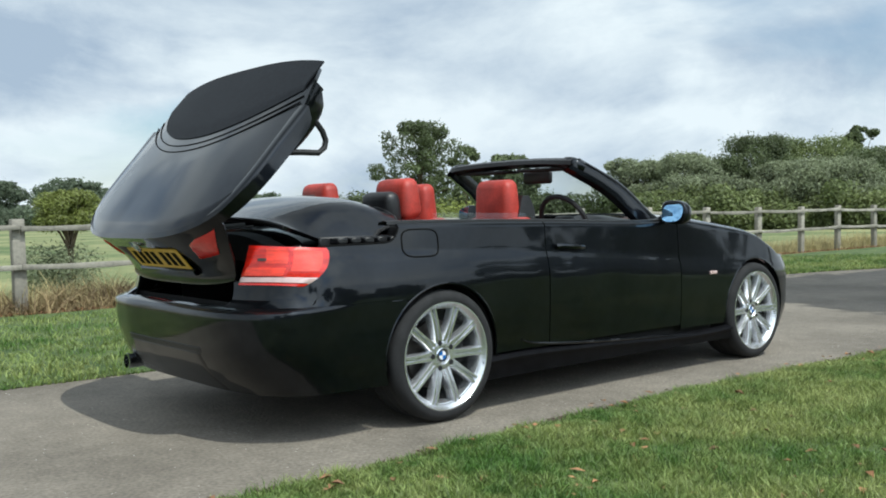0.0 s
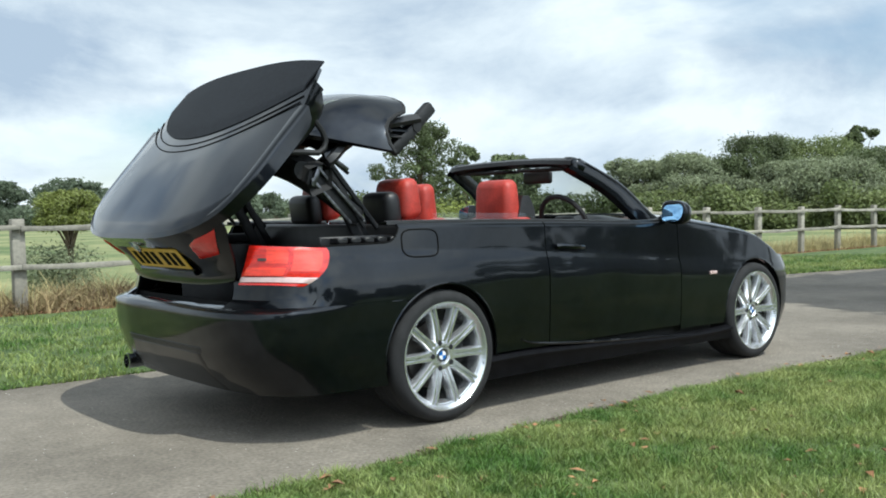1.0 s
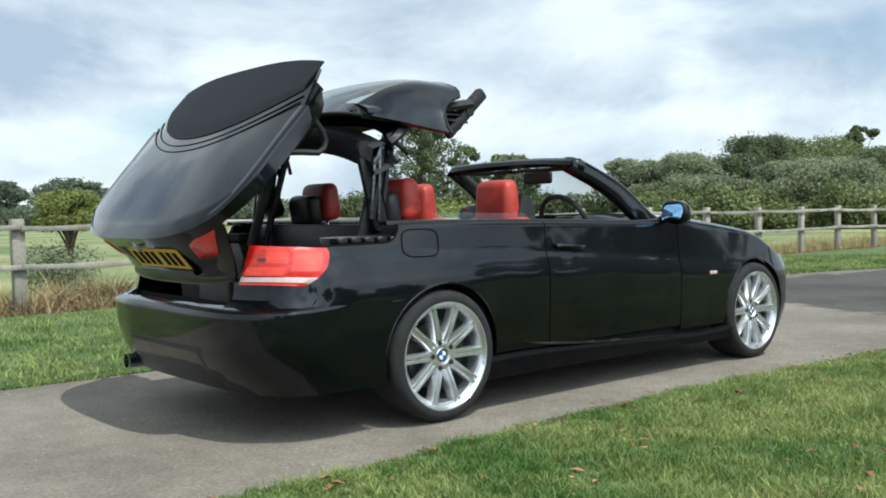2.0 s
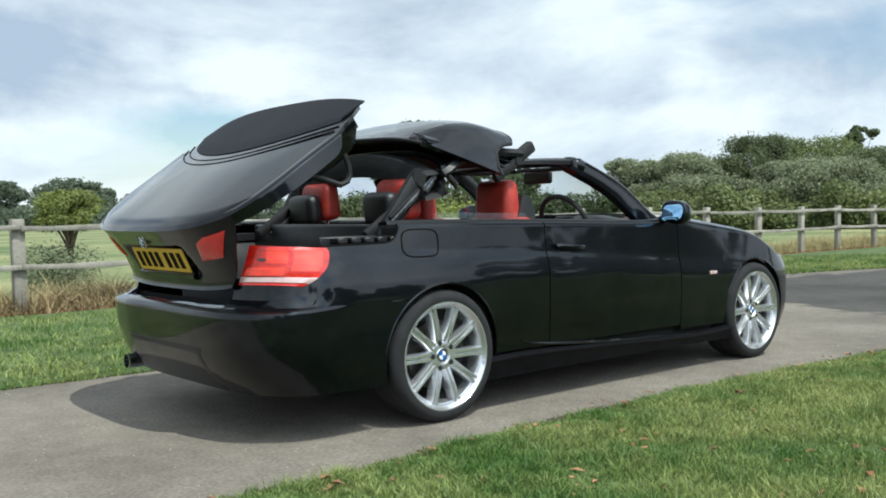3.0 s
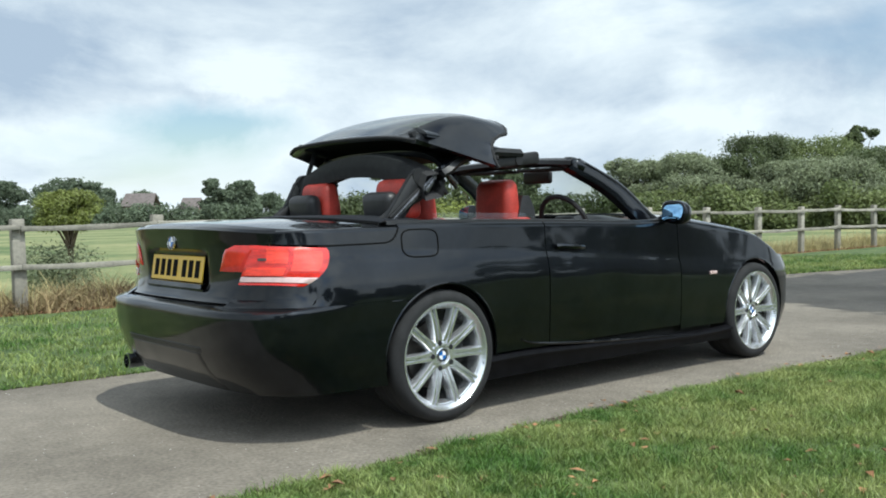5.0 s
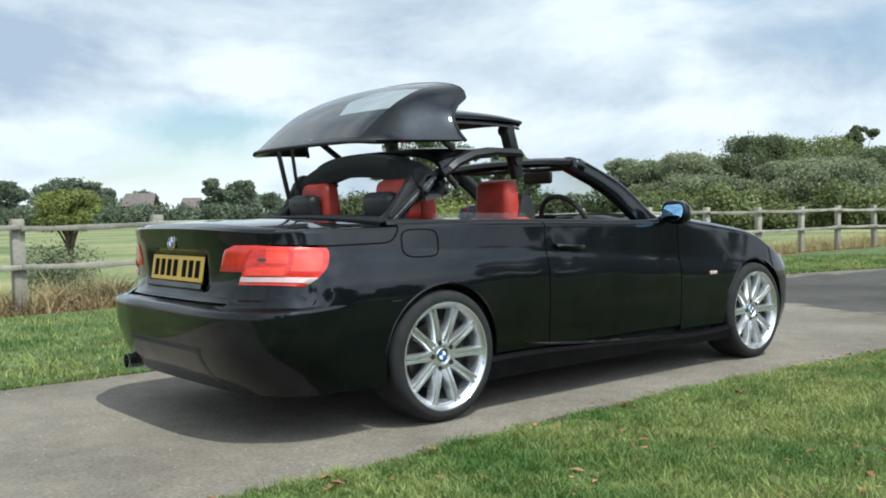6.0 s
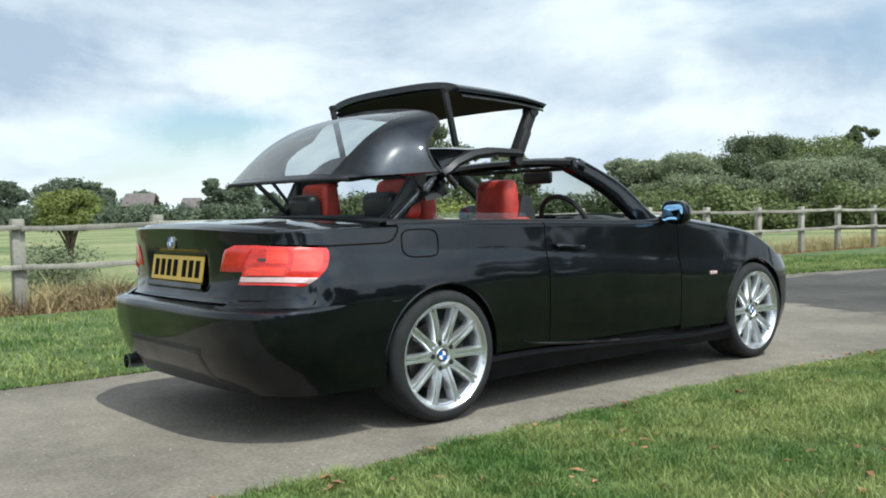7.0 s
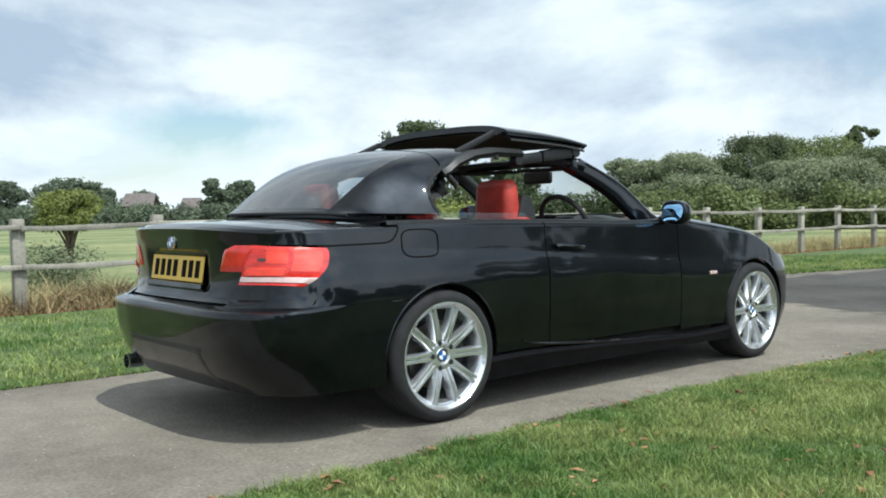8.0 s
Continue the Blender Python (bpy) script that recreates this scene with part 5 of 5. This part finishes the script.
def bearing(column, distance):
    """A place on the ground in the direction of a share of the view's width, at a distance from the lane's edge."""
    a = radians(yaw) - math.atan((column - 784) / 1644.0)
    return Vector((eye.x + math.cos(a) * distance, eye.y + math.sin(a) * distance, -0.1))


def landscape():
    # distance -> metres of height for a given height above the horizon
    def up(px, d, c=784):
        return max(0.5, 1.0 + (px - (c - 784) * 0.0162) * d / 1644.0)

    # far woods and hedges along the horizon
    hedge("far_hedge", "dark green hedgerow along the far edge of the pasture", bearing(-200, 130), bearing(1000, 100), 3.0, 3, HAZED_LEAF, 11, 40000, 0.22)
    hedge("field_hedge", "mixed dark hedge beyond the fence", bearing(560, 60), bearing(1360, 60), 2.8, 2.5, LEAF_DARK, 12, 40000, 0.13)
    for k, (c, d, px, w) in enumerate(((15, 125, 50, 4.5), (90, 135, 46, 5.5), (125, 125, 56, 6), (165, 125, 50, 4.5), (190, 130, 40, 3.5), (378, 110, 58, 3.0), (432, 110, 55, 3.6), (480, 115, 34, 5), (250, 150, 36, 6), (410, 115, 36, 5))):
        tree("tree", "dark green field tree far across the pasture", bearing(c, d), up(px, d, c), w, HAZED_LEAF, 20 + k, 4200, 0.24, 0.04, 50, 1.7, "trees across the pasture")
    tree("bush", "rounded yellow-green bush on thin stems behind the fence", bearing(124, 15.0), 1.53, 0.86, LEAF_YELLOW, 40, 13000, 0.022, 0.66, 70, 1.5)
    hedge("undergrowth", "thin straggling growth below the bush", bearing(78, 15.1), bearing(165, 15.1), 0.85, 0.5, LEAF_GREY, 46, 8000, 0.022, "undergrowth")
    tree("tree", "open-crowned oak standing behind the lane", bearing(745, 48), up(163, 48), 4.9, LEAF_DARK, 41, 17000, 0.075, 0.26, 120, 0.80)
    tree("tree", "small round oak beside a larger one", bearing(905, 60), up(104, 60, 905), 4.4, LEAF_DARK, 42, 8000, 0.13, 0.2, 50)
    tree("tree", "small oak with a ragged crown", bearing(826, 52), up(118, 52, 826), 2.5, LEAF_DARK, 43, 5000, 0.12, 0.2, 30)
    hedge("bush", "mixed bush with reddening leaves", bearing(770, 22), bearing(830, 22), 1.55, 0.9, LEAF_YELLOW, 44, 14000, 0.04, "bush")
    # the belt of trees beyond the pasture
    belt_trees = ((1105, 62, 96, 3.2, LEAF_GREY, 9000), (1165, 60, 92, 4.6, LEAF_GREY, 14000), (1215, 58, 104, 5.2, LEAF_GREY, 18000), (1255, 52, 66, 4.4, LEAF_GREY, 12000), (1345, 62, 131, 6.6, LEAF_DARK, 20000), (1300, 62, 96, 4.0, LEAF_DARK, 11000),
                  (1440, 66, 126, 7.4, LEAF, 20000), (1395, 54, 88, 5.0, LEAF_GREY, 14000), (1470, 52, 92, 6.0, LEAF_GREY, 18000), (1565, 58, 108, 6.4, LEAF_DARK, 16000), (1650, 60, 118, 7, LEAF_DARK, 8000))
    for k, (c, d, px, w, mat, n) in enumerate(belt_trees):
        tree("tree", ("grey-green willow in the tree belt", "dark green broadleaf tree in the tree belt", "fresh green tree in the tree belt")[0 if mat is LEAF_GREY else 1 if mat is LEAF_DARK else 2], bearing(c, d), up(px, d, c), w, mat, 60 + k, int(n * 1.9), 0.082, 0.02, 120, 1.2, "trees of the belt")
    tree("tree", "tall dark cedar above the tree belt", bearing(1525, 70), up(143, 70, 1525), 3.6, LEAF_DARK, 80, 12000, 0.11, 0.2, 70, 0.8)
    hedge("shrub_hedge", "tangled shrub hedge in front of the tree belt", bearing(1150, 50), bearing(1750, 50), 2.5, 2.4, LEAF, 13, 52000, 0.10)
    # hedge and trees on the near side of the lane, behind the viewer
    hedge("roadside_hedge", "tall green hedge along the near side of the verge", (-26, -17, -0.1), (26, -19, -0.1), 2.4, 2.0, LEAF_DARK, 14, 30000, 0.16)
    for k, (x, y, h, w) in enumerate(((-14, -24, 7, 6), (-6, -25, 8, 6), (3, -23, 5.5, 5), (9, -26, 6.5, 6), (15, -30, 5.5, 5), (22, -16, 9, 7), (31, -22, 10, 8))):
        tree("tree", "broadleaf tree behind the roadside hedge", (x, y, -0.1), h, w, LEAF_DARK, 100 + k, 5000, 0.24, 0.15, 40, 1.5, "trees behind the roadside hedge")
    # the tree that shades the bend, beyond the view
    tree("tree", "broad shade tree beside the bend of the lane", (9.6, -3.6, 0), 8.5, 6.8, LEAF, 90, 22000, 0.13, 0.45, 60)
    # farmhouse
    house("farmhouse", "red-brick farmhouse with a brown tiled roof, far off", bearing(252, 130), up(33, 130, 252), 3.7)
    house("farmhouse", "small far-off brick house behind trees", bearing(342, 135), up(26, 135, 342), 2.2)


def house(name, label, at, height, wide):
    h = empty(name, label, "house", Matrix.Translation(at) @ pose(0, 0, 0, 0, 0, -38))
    eaves = height * 0.62
    bm = bmesh.new()
    box(bm, (0, 0, eaves / 2), (wide, 4.0, eaves))
    part("wall", bm, BRICK, h, smooth=False)
    bm = bmesh.new()
    w = wide / 2 + 0.3
    for s in (-1, 1):
        grid(bm, [[(-w, s * 2.3, eaves - 0.1), (w, s * 2.3, eaves - 0.1)], [(-w * 0.92, 0, height), (w * 0.92, 0, height)]])
    part("roof", bm, ROOFTILE, h, smooth=False, solid=0.12)
    for x in span(-wide * 0.36, wide * 0.36, 3):
        bm = bmesh.new()
        box(bm, (x, -2.02, eaves * 0.6), (0.8, 0.08, 1.0))
        part("window", bm, WHITE, h, smooth=False)


# ---- building ----
car = empty("car", "glossy black four-seat convertible with its folding roof moving", "car")
car_body(car)
for axle in (0.0, BASE):
    for side in (-1, 1):
        wheel(car, axle, side)
for side in (-1, 1):
    tail_lamp(car, side)
lid = boot_lid(car)
screen_frame(car)
mirrors(car)
cabin(car)
for y in (-0.37, 0.37):
    seat(car, 0.945, y, True)
    seat(car, 0.20, y, False)
fittings(car)
rear_roof, middle_roof, front_roof = roof(car)
LINKS = []


def bar(name, length, radius, flat, holder, head, base, foot, label, mat=ARM):
    """A flattened steel link that hangs from a panel: along -z in its own space."""
    bm = bmesh.new()
    rounded(bm, (0, 0, -length / 2), (radius * 2, radius * 2 * flat, length), radius * 0.5, 2)
    ring_y(bm, [(0.001, -radius * flat * 1.2), (radius * 0.9, -radius * flat * 1.2), (radius * 0.9, radius * flat * 1.2), (0.001, radius * flat * 1.2)], 12)
    ob = part(name, bm, mat, car, label)
    LINKS.append((ob, holder, head, base, foot))


for s in (-1, 1):
    bar("roof_arm", 0.56, 0.030, 0.55, "middle", (0.25, s * 0.53, 1.21), "car", (-0.25, s * 0.53, 0.88), "dark steel main arm of the roof")
    bar("roof_arm", 0.54, 0.020, 0.6, "middle", (0.30, s * 0.50, 1.19), "car", (-0.18, s * 0.50, 0.88), "slim dark steel roof arm")
    if s < 0:
        bar("roof_arm", 0.40, 0.048, 0.25, "middle", (0.10, s * 0.56, 1.20), "car", (-0.13, s * 0.56, 0.90), "wide black roof arm cover")
    else:
        bar("roof_arm", 0.36, 0.058, 0.25, "middle", (0.13, s * 0.58, 1.20), "car", (-0.02, s * 0.58, 0.92), "wide black roof arm cover")
    for k, (hx, hz, fx, fz, y, r, n) in enumerate(((0.22, 1.23, -0.22, 0.90, 0.575, 0.010, 0.40), (0.18, 1.20, -0.18, 0.90, 0.585, 0.008, 0.36), (0.27, 1.21, -0.14, 0.92, 0.55, 0.012, 0.42), (0.14, 1.15, -0.23, 0.86, 0.58, 0.009, 0.30))):
        bar("roof_linkage", n, r, 0.9, "middle", (hx, s * y, hz), "car", (fx, s * y, fz), "oily steel rod of the roof linkage", OILED if k % 2 else ARM)
    for k, (hx, hz, fx, fz, y, r, n) in enumerate(((0.275, 1.285, 0.225, 1.10, 0.565, 0.014, 0.16), (0.255, 1.245, 0.35, 1.16, 0.575, 0.010, 0.13), (0.27, 1.225, 0.355, 1.14, 0.57, 0.008, 0.12), (0.19, 1.20, 0.12, 1.10, 0.58, 0.013, 0.10), (0.22, 1.17, 0.27, 1.11, 0.585, 0.012, 0.08))):
        bar("roof_linkage", n, r, 0.9, "middle", (hx, s * y, hz), "middle", (fx, s * y, fz), "short knuckle link of the roof frame", OILED if k % 2 else ARM)
    bar("front_strut", 0.28, 0.036, 0.8, "front", (1.21, s * 0.53, 1.265), "middle", (0.82, s * 0.53, 1.30), "dark strut under the front roof panel")
    bar("front_strut", 0.20, 0.031, 0.7, "middle", (0.82, s * 0.55, 1.30), "front", (1.21, s * 0.55, 1.265), "lower half of the dark folding strut")
    bar("front_latch", 0.07, 0.018, 0.8, "middle", (0.86, s * 0.50, 1.325), "front", (1.25, s * 0.50, 1.34), "black roof latch")
    bar("rear_strut", 0.31, 0.017, 0.8, "front", (0.56, s * 0.53, 1.325), "middle", (0.395, s * 0.53, 1.335), "thin dark strut under the front roof panel")
    if s > 0:
        bar("window_strut", 0.30, 0.013, 0.8, "rear", (-0.26, s * 0.52, 1.04), "car", (0.02, s * 0.52, 0.98), "thin strut below the rear window")
        bar("window_strut", 0.26, 0.010, 0.8, "rear", (-0.16, s * 0.53, 1.06), "car", (0.08, s * 0.53, 0.98), "thin strut below the rear window")
ground()
lawns()
post_and_rail()
landscape()


def swing(dx, dz, angle, px=0.0, pz=1.0):
    """A turn in the car's upright plane about (px, pz), nose up for positive angles, then a shift."""
    return Matrix.Translation((px + dx, 0, pz + dz)) @ pose(0, 0, 0, 0, -angle, 0) @ Matrix.Translation((-px, 0, -pz))


def link(thing, top, foot):
    """Rows that hang a bar from one moving point and aim it at another. The bar lies along -z."""
    rows = []
    for k in range(81):
        t = k / 10
        a, b = top(t), foot(t)
        d = (a - b).normalized()
        rows.append((t, Matrix.Translation(a) @ pose(0, 0, 0, 0, math.degrees(math.atan2(d.x, d.z)), 0)))
    walk(thing, rows)


def between(rows, t):
    """The state of a moving panel at a time, eased from row to row."""
    return tuple(curve(t, [(r[0], r[i]) for r in rows]) for i in (1, 2, 3))


def stack_of(t):
    return swing(*between(REAR_ROWS, min(t, 4.5))) @ swing(*STACKED).inverted()


STACKED = (0.439, 0.233, -19.8)
REAR_ROWS = [(0, -0.38, -0.19, -22), (0.3, -0.385, 0.0, -21), (0.6, -0.405, 0.185, -18.5), (0.8, -0.333, 0.245, -12), (1.0, -0.274, 0.315, -9), (1.2, -0.21, 0.375, -8), (1.5, -0.109, 0.415, -5.8), (1.7, -0.043, 0.436, -6),
             (2.25, 0.215, 0.385, -14), (2.7, *STACKED), (4.75, *STACKED), (5.3, 0.35, 0.33, -8), (5.8, 0.241, 0.38, 0.7), (6.2, 0.12, 0.35, 3.3), (6.5, 0.067, 0.297, 4.8), (7.0, 0.01, 0.204, 5.2), (7.5, -0.004, 0.103, 3.4), (8.0, 0, 0, 0)]
FRONT_ROWS = [(0, -0.50, 0.085, -16), (0.3, -0.50, 0.115, -12), (0.7, -0.506, 0.146, -7.8), (4.75, -0.506, 0.146, -7.8), (5.3, -0.488, 0.170, -3.0), (5.8, -0.462, 0.172, 0.0), (6.2, -0.414, 0.212, 1.0), (6.5, -0.352, 0.250, 0.7), (7.0, -0.256, 0.361, -2), (7.5, -0.07, 0.365, -3.2), (8.0, 0.096, 0.15, -2.5)]
LID_ROWS = [(0, -0.086, 0.068, 49), (2.5, -0.086, 0.068, 49), (2.8, -0.078, 0.063, 44), (3.0, -0.074, 0.055, 34.4), (3.2, -0.066, 0.05, 29), (3.3, -0.06, 0.043, 25.3), (3.5, -0.050, 0.026, 19), (3.7, -0.031, 0.013, 12.4), (3.8, -0.021, 0.008, 8.0), (3.9, -0.008, 0.002, 2.7), (4.0, 0, 0, 0), (8.0, 0, 0, 0)]


def motions():
    times = [k / 10 for k in range(81)]
    walk(lid, [(t, swing(*between(LID_ROWS, t), -0.95, 0.75)) for t in times])
    walk(rear_roof, [(t, swing(*between(REAR_ROWS, t))) for t in times])
    walk(middle_roof, [(t, stack_of(t)) for t in times])
    walk(front_roof, [(t, stack_of(t) @ swing(*between(FRONT_ROWS, t))) for t in times])
    for bar, holder, head, base, foot in LINKS:
        def place(body, p):
            p = Vector(p)
            if body == "car":
                return lambda t: p
            if body == "middle":
                return lambda t: stack_of(t) @ p
            if body == "front":
                return lambda t: stack_of(t) @ swing(*between(FRONT_ROWS, t)) @ p
            return lambda t: swing(*between(REAR_ROWS, t)) @ p
        link(bar, place(holder, head), place(base, foot))


motions()
